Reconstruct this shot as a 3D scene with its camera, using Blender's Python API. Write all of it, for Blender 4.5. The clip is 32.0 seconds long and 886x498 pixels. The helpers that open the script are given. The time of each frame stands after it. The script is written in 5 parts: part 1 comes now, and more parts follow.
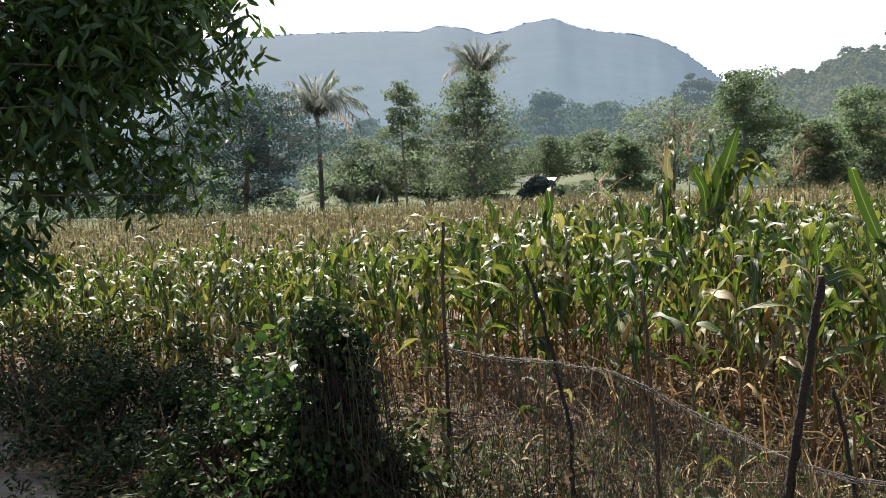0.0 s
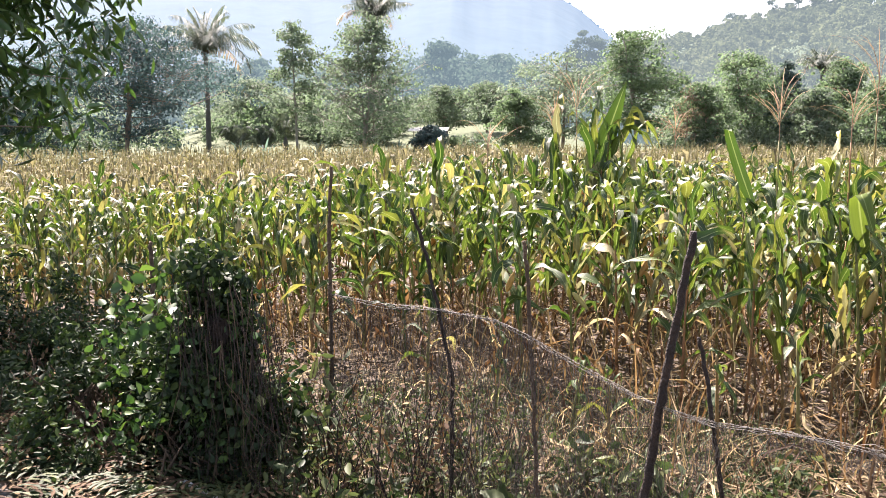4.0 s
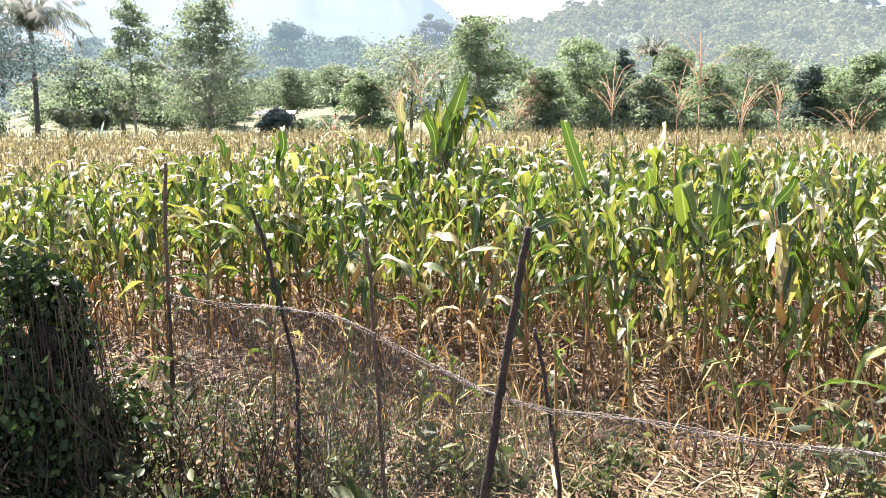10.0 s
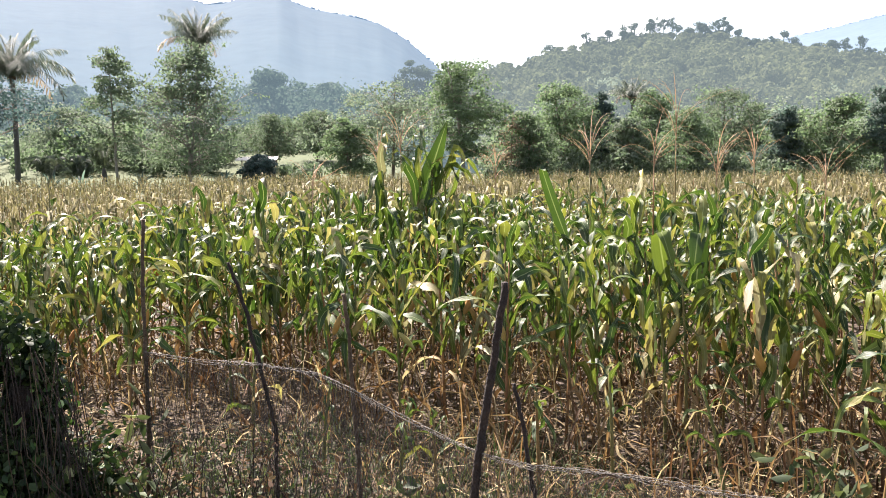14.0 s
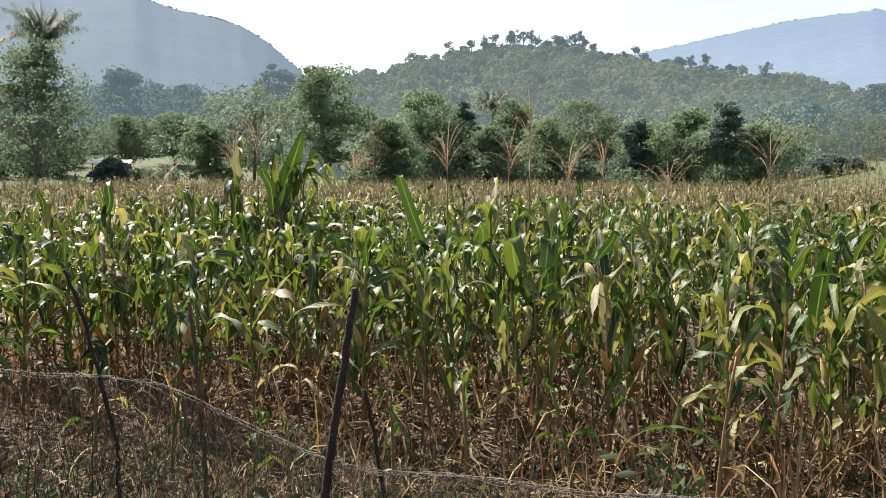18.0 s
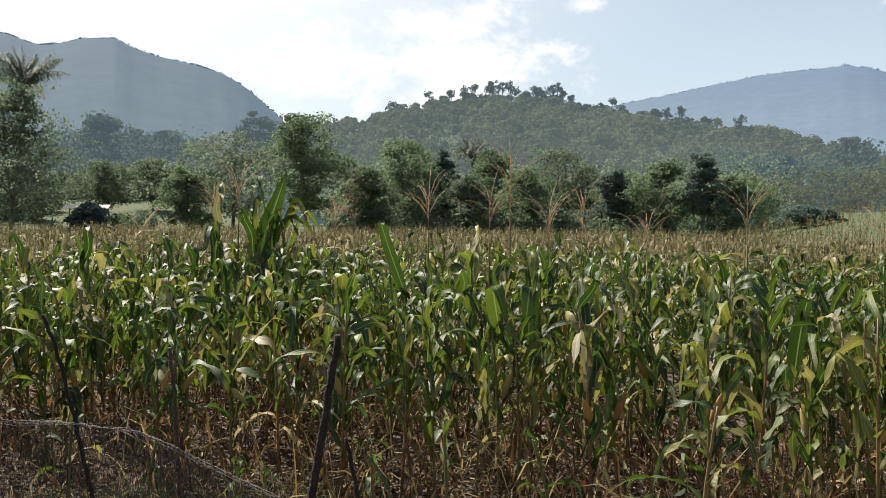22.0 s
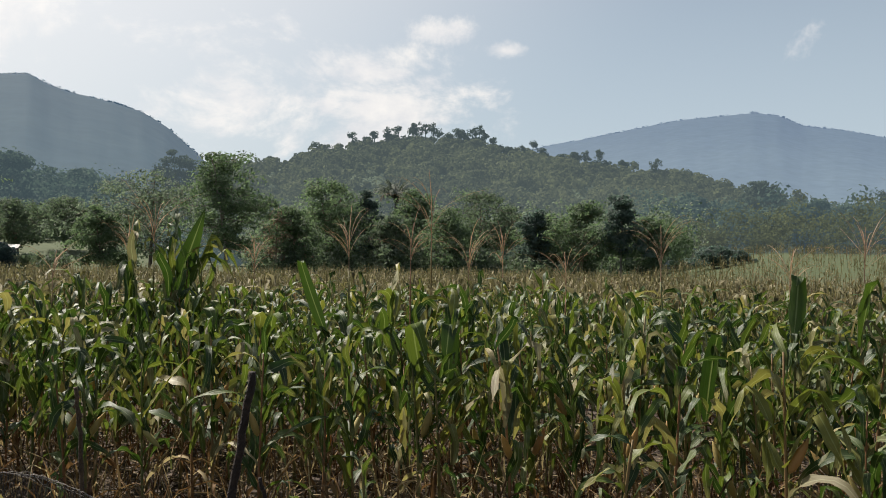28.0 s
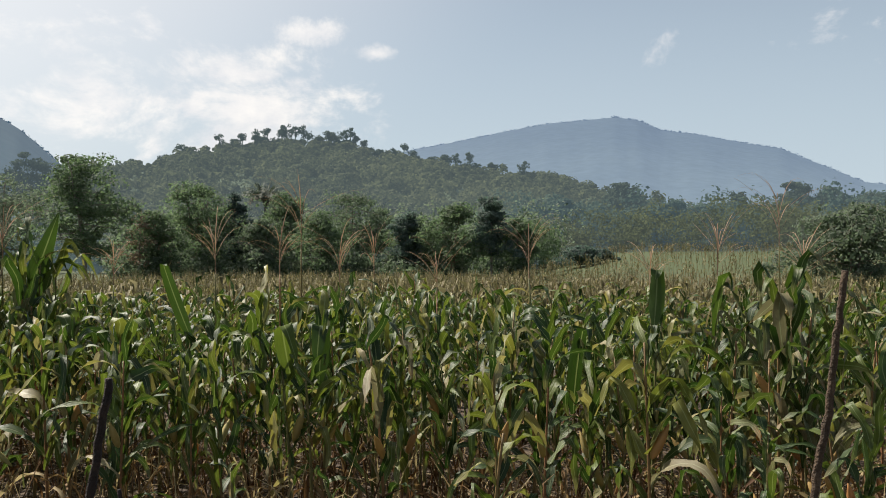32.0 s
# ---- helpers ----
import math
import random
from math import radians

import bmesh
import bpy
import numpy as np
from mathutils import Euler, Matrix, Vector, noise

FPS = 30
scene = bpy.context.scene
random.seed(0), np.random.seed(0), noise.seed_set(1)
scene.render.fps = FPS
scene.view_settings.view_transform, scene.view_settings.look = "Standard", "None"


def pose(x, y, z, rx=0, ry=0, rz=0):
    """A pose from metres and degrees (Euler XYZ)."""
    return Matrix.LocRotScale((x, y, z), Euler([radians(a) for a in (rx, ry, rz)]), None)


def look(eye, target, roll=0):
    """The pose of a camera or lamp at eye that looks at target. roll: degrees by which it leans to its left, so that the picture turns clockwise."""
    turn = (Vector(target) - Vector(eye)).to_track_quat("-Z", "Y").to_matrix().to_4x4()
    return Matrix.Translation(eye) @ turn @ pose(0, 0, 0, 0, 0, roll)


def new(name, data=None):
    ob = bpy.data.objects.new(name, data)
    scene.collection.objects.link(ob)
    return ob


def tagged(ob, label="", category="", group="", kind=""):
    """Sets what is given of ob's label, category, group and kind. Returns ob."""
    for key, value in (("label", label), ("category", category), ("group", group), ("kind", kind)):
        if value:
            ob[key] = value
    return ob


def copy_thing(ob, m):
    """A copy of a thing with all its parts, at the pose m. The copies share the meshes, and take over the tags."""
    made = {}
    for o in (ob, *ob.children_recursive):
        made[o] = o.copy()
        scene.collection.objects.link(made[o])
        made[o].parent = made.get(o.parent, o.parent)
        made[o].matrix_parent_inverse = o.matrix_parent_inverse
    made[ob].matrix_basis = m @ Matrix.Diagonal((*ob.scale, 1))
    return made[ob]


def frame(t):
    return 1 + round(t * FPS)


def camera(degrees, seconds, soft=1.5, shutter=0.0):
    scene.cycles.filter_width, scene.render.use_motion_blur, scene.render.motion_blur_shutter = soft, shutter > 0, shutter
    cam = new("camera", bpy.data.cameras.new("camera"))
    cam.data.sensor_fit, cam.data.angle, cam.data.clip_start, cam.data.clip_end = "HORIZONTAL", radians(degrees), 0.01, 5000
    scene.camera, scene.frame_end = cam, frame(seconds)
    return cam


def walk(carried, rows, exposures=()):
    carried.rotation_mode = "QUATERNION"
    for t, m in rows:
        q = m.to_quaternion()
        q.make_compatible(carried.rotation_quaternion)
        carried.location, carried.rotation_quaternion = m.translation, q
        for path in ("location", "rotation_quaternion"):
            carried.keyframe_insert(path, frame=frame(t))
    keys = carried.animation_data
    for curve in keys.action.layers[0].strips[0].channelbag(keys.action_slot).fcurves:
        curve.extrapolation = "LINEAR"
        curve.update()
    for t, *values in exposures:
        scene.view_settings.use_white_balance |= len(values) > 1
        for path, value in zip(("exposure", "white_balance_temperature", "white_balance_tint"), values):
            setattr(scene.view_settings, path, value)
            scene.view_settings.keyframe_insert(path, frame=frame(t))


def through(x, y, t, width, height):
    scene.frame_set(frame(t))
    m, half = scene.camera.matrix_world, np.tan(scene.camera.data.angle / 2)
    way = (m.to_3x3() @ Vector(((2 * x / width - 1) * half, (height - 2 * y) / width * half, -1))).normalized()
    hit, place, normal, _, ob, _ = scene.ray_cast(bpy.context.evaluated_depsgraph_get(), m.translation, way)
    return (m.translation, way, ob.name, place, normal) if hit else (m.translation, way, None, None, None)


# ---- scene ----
# A maize field below wooded hills, seen from a village path.
# The camera stands near the origin; +y looks across the field.

def view(x, y, z, yaw, pitch, roll):
    return pose(x, y, z, 90 + pitch, 0, yaw) @ pose(0, 0, 0, 0, 0, roll)


cam = camera(53.07, 32.0, soft=0.6)
PATH = [
    (0.0, -0.087, 0.024, 1.967, 16.75, -4.34, -2.68),
    (0.5, -0.087, 0.024, 1.967, 15.78, -5.11, -2.34),
    (1.0, -0.086, 0.025, 1.966, 15.12, -6.11, -2.24),
    (1.5, -0.084, 0.026, 1.964, 14.47, -6.65, -2.18),
    (2.0, -0.082, 0.028, 1.962, 13.55, -7.13, -1.80),
    (2.5, -0.079, 0.029, 1.960, 12.71, -7.27, -1.62),
    (3.0, -0.078, 0.030, 1.959, 11.75, -7.48, -1.27),
    (3.5, -0.076, 0.030, 1.958, 10.73, -7.73, -0.70),
    (5.5, -0.071, 0.024, 1.964, 7.20, -7.93, -0.10),
    (6.0, -0.070, 0.024, 1.967, 6.50, -8.01, -0.33),
    (6.5, -0.069, 0.026, 1.969, 5.36, -7.84, -0.10),
    (7.0, -0.067, 0.027, 1.971, 5.24, -7.87, -0.60),
    (7.5, -0.062, 0.027, 1.973, 4.42, -8.01, -0.88),
    (8.0, -0.054, 0.026, 1.977, 3.09, -8.50, -0.93),
    (8.5, -0.046, 0.025, 1.985, 1.88, -9.35, -0.79),
    (9.0, -0.038, 0.024, 1.996, 1.34, -9.80, -0.66),
    (9.5, -0.032, 0.025, 2.009, 0.73, -9.59, -0.53),
    (10.0, -0.029, 0.026, 2.022, 0.04, -8.97, -0.09),
    (10.5, -0.028, 0.028, 2.034, -0.17, -8.56, 0.20),
    (11.0, -0.027, 0.029, 2.046, 0.17, -7.99, 0.62),
    (11.5, -0.026, 0.030, 2.056, 0.14, -7.57, 0.29),
    (12.0, -0.025, 0.030, 2.065, 0.37, -7.03, 0.05),
    (12.5, -0.022, 0.028, 2.069, 0.20, -6.59, -0.07),
    (13.0, -0.018, 0.026, 2.071, -0.01, -6.35, 0.15),
    (13.5, -0.014, 0.025, 2.072, -0.41, -6.23, -0.29),
    (15.5, 0.024, 0.030, 2.075, -4.21, -6.08, 0.01),
    (16.0, 0.029, 0.029, 2.074, -5.60, -6.05, 0.15),
    (16.5, 0.035, 0.029, 2.073, -6.83, -5.96, 0.35),
    (17.0, 0.042, 0.028, 2.071, -7.75, -5.90, 0.13),
    (17.5, 0.047, 0.027, 2.069, -8.90, -5.87, 0.17),
    (18.0, 0.052, 0.027, 2.068, -9.87, -5.79, 0.21),
    (18.5, 0.055, 0.028, 2.066, -11.50, -5.62, 0.48),
    (19.0, 0.056, 0.028, 2.065, -12.85, -5.34, 0.78),
    (19.5, 0.055, 0.028, 2.065, -13.31, -5.26, 0.61),
    (20.0, 0.051, 0.027, 2.064, -13.24, -5.12, 0.60),
    (20.5, 0.045, 0.027, 2.064, -13.10, -4.68, 0.66),
    (21.0, 0.038, 0.026, 2.065, -12.76, -4.28, 0.94),
    (21.5, 0.034, 0.024, 2.066, -12.29, -3.51, 0.84),
    (22.0, 0.030, 0.022, 2.068, -11.23, -2.70, 0.72),
    (22.5, 0.027, 0.019, 2.068, -10.64, -2.13, 0.55),
    (23.0, 0.023, 0.015, 2.069, -10.17, -1.40, 0.60),
    (23.5, 0.020, 0.012, 2.071, -9.63, -0.86, 0.72),
    (24.0, 0.017, 0.010, 2.072, -9.46, -0.44, 0.65),
    (24.5, 0.016, 0.009, 2.073, -9.34, -0.26, 0.69),
    (26.5, 0.044, 0.001, 2.055, -13.01, -0.16, 0.94),
    (27.0, 0.046, 0.003, 2.052, -14.66, 0.03, 1.21),
    (27.5, 0.049, 0.005, 2.049, -15.35, 0.01, 1.29),
    (28.0, 0.052, 0.008, 2.046, -16.14, -0.01, 0.82),
    (28.5, 0.055, 0.013, 2.043, -17.04, -0.04, 0.54),
    (29.0, 0.060, 0.019, 2.040, -17.98, -0.03, 0.48),
    (29.5, 0.065, 0.025, 2.036, -19.05, 0.00, 0.70),
    (30.0, 0.069, 0.029, 2.032, -20.46, 0.06, 0.71),
    (30.5, 0.072, 0.031, 2.028, -21.35, 0.02, 0.41),
    (31.0, 0.074, 0.031, 2.025, -22.38, 0.13, 0.19),
    (31.5, 0.077, 0.031, 2.023, -23.15, 0.20, -0.03),
    (32.0, 0.079, 0.030, 2.021, -24.35, 0.22, -0.06),
]
EXPOSURE = [   # seconds, stops, kelvin, tint
    (0.0, 1.48, 6500, 16), (1.0, 1.76, 6500, 18), (2.0, 2.16, 6500, 20), (3.0, 2.42, 6500, 23), (3.5, 2.48, 6500, 24), (6.0, 2.64, 6500, 24), (9.0, 2.70, 6500, 24), (10.0, 2.84, 6500, 24),
    (12.0, 2.80, 6500, 23), (13.5, 2.36, 6500, 21), (15.5, 1.80, 6500, 17), (17.0, 1.65, 6500, 16), (19.0, 1.52, 6500, 15), (21.0, 1.32, 6500, 14), (22.5, 0.90, 6500, 12),
    (24.5, 0.68, 6500, 12), (28.0, 0.62, 6500, 12), (32.0, 0.70, 6500, 12),
]
walk(cam, [(r[0], view(*r[1:])) for r in PATH], EXPOSURE)

EYE = 2.0                      # eye height over the field's soil
SUN_AZ, SUN_EL = -32.0, 50.0   # degrees; azimuth to the right of +y

# ------------------------------------------------------------------ light
world = bpy.data.worlds.new("world")
scene.world = world
world.use_nodes = True
wn, wl = world.node_tree.nodes, world.node_tree.links
wn.clear()


def wnode(kind, **kw):
    n = wn.new(kind)
    for k, v in kw.items():
        n.inputs[k].default_value = v
    return n


w_out, w_bg = wn.new("ShaderNodeOutputWorld"), wn.new("ShaderNodeBackground")
sky = wn.new("ShaderNodeTexSky")
sky.sky_type, sky.sun_disc = "NISHITA", False
sky.sun_elevation, sky.sun_rotation = radians(SUN_EL), radians(SUN_AZ)
sky.air_density, sky.dust_density, sky.ozone_density = 1.0, 3.0, 1.0
coord = wn.new("ShaderNodeTexCoord")
sep = wn.new("ShaderNodeSeparateXYZ")
wl.new(coord.outputs["Generated"], sep.inputs[0])
# thin high haze: whiter towards the ground
haze = wn.new("ShaderNodeMapRange")
haze.inputs[1].default_value, haze.inputs[2].default_value = 0.0, 0.5
haze.inputs[3].default_value, haze.inputs[4].default_value = 0.82, 0.08
wl.new(sep.outputs[2], haze.inputs[0])
pale = wn.new("ShaderNodeMix")
pale.data_type = "RGBA"
pale.inputs[7].default_value = (8.8, 10.7, 11.9, 1)
wl.new(haze.outputs[0], pale.inputs[0])
wl.new(sky.outputs[0], pale.inputs[6])
# cumulus bank
flat = wn.new("ShaderNodeMapping")
flat.inputs["Scale"].default_value = (1.0, 1.0, 1.5)
wl.new(coord.outputs["Generated"], flat.inputs[0])
puff = wnode("ShaderNodeTexNoise", Scale=8.0, Detail=12.0, Roughness=0.64)
puff.inputs["Distortion"].default_value = 0.25
wl.new(flat.outputs[0], puff.inputs["Vector"])


def cloud_bank(az, el, wide, high, most=0.48):
    """1 in the middle of a bank of cloud, falling to 0 at its rim."""
    d = Vector((math.sin(radians(az)), math.cos(radians(az)), math.tan(radians(el)))).normalized()
    sub = wn.new("ShaderNodeVectorMath"); sub.operation = "SUBTRACT"
    sub.inputs[1].default_value = d
    wl.new(coord.outputs["Generated"], sub.inputs[0])
    mul = wn.new("ShaderNodeVectorMath"); mul.operation = "MULTIPLY"
    mul.inputs[1].default_value = (1 / wide, 1 / wide, 1 / high)
    wl.new(sub.outputs[0], mul.inputs[0])
    length = wn.new("ShaderNodeVectorMath"); length.operation = "LENGTH"
    wl.new(mul.outputs[0], length.inputs[0])
    r = wn.new("ShaderNodeMapRange")
    r.inputs[1].default_value, r.inputs[2].default_value, r.inputs[3].default_value, r.inputs[4].default_value = 0.0, 1.15, most, 0.0
    wl.new(length.outputs["Value"], r.inputs[0])
    return r.outputs[0]


def wmath(op, a, b):
    n = wn.new("ShaderNodeMath"); n.operation = op
    for i, v in enumerate((a, b)):
        if isinstance(v, float):
            n.inputs[i].default_value = v
        else:
            wl.new(v, n.inputs[i])
    return n.outputs[0]


bank = cloud_bank(4.5, 8.8, 0.15, 0.1, 0.6)
for b in ((12.5, 9.0, 0.16, 0.085, 0.57), (-14.0, 15.0, 0.22, 0.14, 0.6), (16.2, 13.9, 0.06, 0.022, 0.5), (19.9, 12.7, 0.055, 0.018, 0.5), (14.8, 11.6, 0.03, 0.02, 0.42), (47.5, 13.0, 0.09, 0.06, 0.3), (-30.0, 22.0, 0.5, 0.2)):
    bank = wmath("MAXIMUM", bank, cloud_bank(*b))
cover = wn.new("ShaderNodeMapRange")
cover.interpolation_type = "SMOOTHSTEP"
cover.inputs[1].default_value, cover.inputs[2].default_value = 1.08, 1.4
cover.inputs[4].default_value = 0.9
wl.new(wmath("ADD", wmath("MULTIPLY", puff.outputs[0], 1.7), bank), cover.inputs[0])
cloud = wn.new("ShaderNodeMix")
cloud.data_type = "RGBA"
shade = wn.new("ShaderNodeMix")
shade.data_type = "RGBA"
shade.inputs[6].default_value, shade.inputs[7].default_value = (10.6, 10.8, 11.0, 1), (13.8, 13.4, 12.6, 1)
fold_ = wnode("ShaderNodeTexNoise", Scale=15.0, Detail=8.0, Roughness=0.6)
wl.new(flat.outputs[0], fold_.inputs["Vector"])
lit = wn.new("ShaderNodeMapRange")
lit.inputs[1].default_value, lit.inputs[2].default_value = 0.38, 0.62
wl.new(fold_.outputs[0], lit.inputs[0])
wl.new(lit.outputs[0], shade.inputs[0])
wl.new(shade.outputs[2], cloud.inputs[7])
wl.new(cover.outputs[0], cloud.inputs[0])
wl.new(pale.outputs[2], cloud.inputs[6])
# bright hazy air round the sun
dot = wn.new("ShaderNodeVectorMath"); dot.operation = "DOT_PRODUCT"
dot.inputs[1].default_value = (math.sin(radians(SUN_AZ)) * math.cos(radians(SUN_EL)), math.cos(radians(SUN_AZ)) * math.cos(radians(SUN_EL)), math.sin(radians(SUN_EL)))
wl.new(coord.outputs["Generated"], dot.inputs[0])
near_sun = wn.new("ShaderNodeMapRange")
near_sun.interpolation_type = "SMOOTHSTEP"
near_sun.inputs[1].default_value, near_sun.inputs[2].default_value, near_sun.inputs[4].default_value = 0.46, 1.0, 0.92
wl.new(dot.outputs["Value"], near_sun.inputs[0])
glare = wn.new("ShaderNodeMix")
glare.data_type = "RGBA"
glare.inputs[7].default_value = (15.0, 14.8, 14.2, 1)
wl.new(near_sun.outputs[0], glare.inputs[0])
wl.new(cloud.outputs[2], glare.inputs[6])
wl.new(glare.outputs[2], w_bg.inputs[0])
w_bg.inputs[1].default_value = 0.0465
wl.new(w_bg.outputs[0], w_out.inputs[0])

sun_data = bpy.data.lights.new("sun", "SUN")
sun_data.energy, sun_data.angle, sun_data.color = 5.0, radians(0.6), (1.0, 0.93, 0.82)
sun = new("sun", sun_data)
s_dir = Vector((math.sin(radians(SUN_AZ)) * math.cos(radians(SUN_EL)), math.cos(radians(SUN_AZ)) * math.cos(radians(SUN_EL)), math.sin(radians(SUN_EL))))
sun.matrix_world = look(s_dir * 60, (0, 0, 0))


# ------------------------------------------------------------------ materials
def material(name):
    m = bpy.data.materials.new(name)
    m.use_nodes = True
    n, l = m.node_tree.nodes, m.node_tree.links
    n.clear()
    out = n.new("ShaderNodeOutputMaterial")
    bsdf = n.new("ShaderNodeBsdfPrincipled")
    l.new(bsdf.outputs[0], out.inputs[0])
    return m, n, l, out, bsdf


def ramp(n, stops):
    r = n.new("ShaderNodeValToRGB")
    e = r.color_ramp.elements
    while len(e) < len(stops):
        e.new(0.5)
    for el, (p, c) in zip(e, stops):
        el.position, el.color = p, (*c, 1)
    return r


def chance(n, l):
    """A number of its own for every island of every object."""
    geo, info = n.new("ShaderNodeNewGeometry"), n.new("ShaderNodeObjectInfo")
    add, fr = n.new("ShaderNodeMath"), n.new("ShaderNodeMath")
    fr.operation = "FRACT"
    l.new(geo.outputs["Random Per Island"], add.inputs[0])
    l.new(info.outputs["Random"], add.inputs[1])
    l.new(add.outputs[0], fr.inputs[0])
    return fr.outputs[0]


def noise_node(n, l, scale, detail=4.0, coords="Object"):
    c, t = n.new("ShaderNodeTexCoord"), n.new("ShaderNodeTexNoise")
    t.inputs["Scale"].default_value, t.inputs["Detail"].default_value = scale, detail
    l.new(c.outputs[coords], t.inputs["Vector"])
    return t.outputs[0]


def mix(n, l, fac, a, b, kind="MIX"):
    m = n.new("ShaderNodeMix")
    m.data_type, m.blend_type = "RGBA", kind
    for i, v in ((0, fac), (6, a), (7, b)):
        if isinstance(v, (int, float)):
            m.inputs[i].default_value = v
        elif isinstance(v, tuple):
            m.inputs[i].default_value = (*v, 1)
        else:
            l.new(v, m.inputs[i])
    return m.outputs[2]


def leaf_material(name, stops, through=0.35, rough=0.5, tip=None, patch=3.0, spec=0.5, rib=0.0, greyish=0.0):
    """Thin leaves: colour by leaf, blotches, a tint towards the tip, and light shining through; sheen pales distant
    crowns as haze would.
    """
    m, n, l, out, bsdf = material(name)
    col = ramp(n, stops)
    l.new(chance(n, l), col.inputs[0])
    blot = noise_node(n, l, patch, 3.0)
    c = mix(n, l, 0.5, col.outputs[0], mix(n, l, blot, (0.55, 0.55, 0.5), (1.5, 1.5, 1.45)), "MULTIPLY")
    if tip:
        at = n.new("ShaderNodeAttribute"); at.attribute_name = "along"
        s = n.new("ShaderNodeMapRange")
        s.inputs[1].default_value, s.inputs[2].default_value, s.inputs[4].default_value = 0.74, 1.2, 0.8
        a2 = n.new("ShaderNodeMath")
        l.new(at.outputs["Fac"], a2.inputs[0])
        k = n.new("ShaderNodeMath"); k.operation = "MULTIPLY_ADD"
        l.new(blot, k.inputs[0]); k.inputs[1].default_value, k.inputs[2].default_value = 0.8, -0.4
        l.new(k.outputs[0], a2.inputs[1])
        l.new(a2.outputs[0], s.inputs[0])
        c = mix(n, l, s.outputs[0], c, tip)
    if rib:
        ac = n.new("ShaderNodeAttribute"); ac.attribute_name = "across"
        ab = n.new("ShaderNodeMath"); ab.operation = "ABSOLUTE"
        l.new(ac.outputs["Fac"], ab.inputs[0])
        r = n.new("ShaderNodeMapRange")
        r.inputs[1].default_value, r.inputs[2].default_value, r.inputs[3].default_value, r.inputs[4].default_value = 0.03, 0.13, rib, 0.0
        l.new(ab.outputs[0], r.inputs[0])
        c = mix(n, l, r.outputs[0], c, (0.45, 0.5, 0.28))
        # veins run the length of the blade
        al = n.new("ShaderNodeAttribute"); al.attribute_name = "along"
        vec = n.new("ShaderNodeCombineXYZ")
        for k, (src, scale) in enumerate(((ac.outputs["Fac"], 7.0), (al.outputs["Fac"], 2.2), (chance(n, l), 40.0))):
            q = n.new("ShaderNodeMath"); q.operation = "MULTIPLY"; q.inputs[1].default_value = scale
            l.new(src, q.inputs[0]); l.new(q.outputs[0], vec.inputs[k])
        vein = n.new("ShaderNodeTexNoise")
        vein.inputs["Scale"].default_value, vein.inputs["Detail"].default_value = 1.0, 3.0
        l.new(vec.outputs[0], vein.inputs["Vector"])
        bp = n.new("ShaderNodeBump")
        bp.inputs["Strength"].default_value, bp.inputs["Distance"].default_value = 0.5, 0.006
        l.new(vein.outputs[0], bp.inputs["Height"])
        l.new(bp.outputs[0], bsdf.inputs["Normal"])
        c = mix(n, l, 0.45, c, mix(n, l, vein.outputs[0], (0.45, 0.5, 0.45), (1.55, 1.5, 1.5)), "MULTIPLY")
    l.new(c, bsdf.inputs["Base Color"])
    bsdf.inputs["Roughness"].default_value = rough
    bsdf.inputs["Specular IOR Level"].default_value = spec
    bsdf.inputs["Sheen Weight"].default_value = greyish
    bsdf.inputs["Sheen Roughness"].default_value = 0.6
    tr, mx = n.new("ShaderNodeBsdfTranslucent"), n.new("ShaderNodeMixShader")
    l.new(mix(n, l, 1.0, c, (1.02, 1.08, 0.95) if greyish else (1.25, 1.3, 0.8), "MULTIPLY"), tr.inputs[0])
    mx.inputs[0].default_value = through
    l.new(bsdf.outputs[0], mx.inputs[1]); l.new(tr.outputs[0], mx.inputs[2])
    l.new(mx.outputs[0], out.inputs[0])
    return m


def rough_material(name, stops, scale=6.0, rough=0.85, bump=0.4, fine=40.0, through_objects=True):
    m, n, l, out, bsdf = material(name)
    big, small = noise_node(n, l, scale, 5.0), noise_node(n, l, fine, 6.0)
    col = ramp(n, stops)
    f = mix(n, l, 0.45, big, small)
    l.new(f, col.inputs[0])
    l.new(col.outputs[0], bsdf.inputs["Base Color"])
    bsdf.inputs["Roughness"].default_value = rough
    bp = n.new("ShaderNodeBump")
    bp.inputs["Strength"].default_value, bp.inputs["Distance"].default_value = bump, 0.02
    l.new(small, bp.inputs["Height"]); l.new(bp.outputs[0], bsdf.inputs["Normal"])
    return m


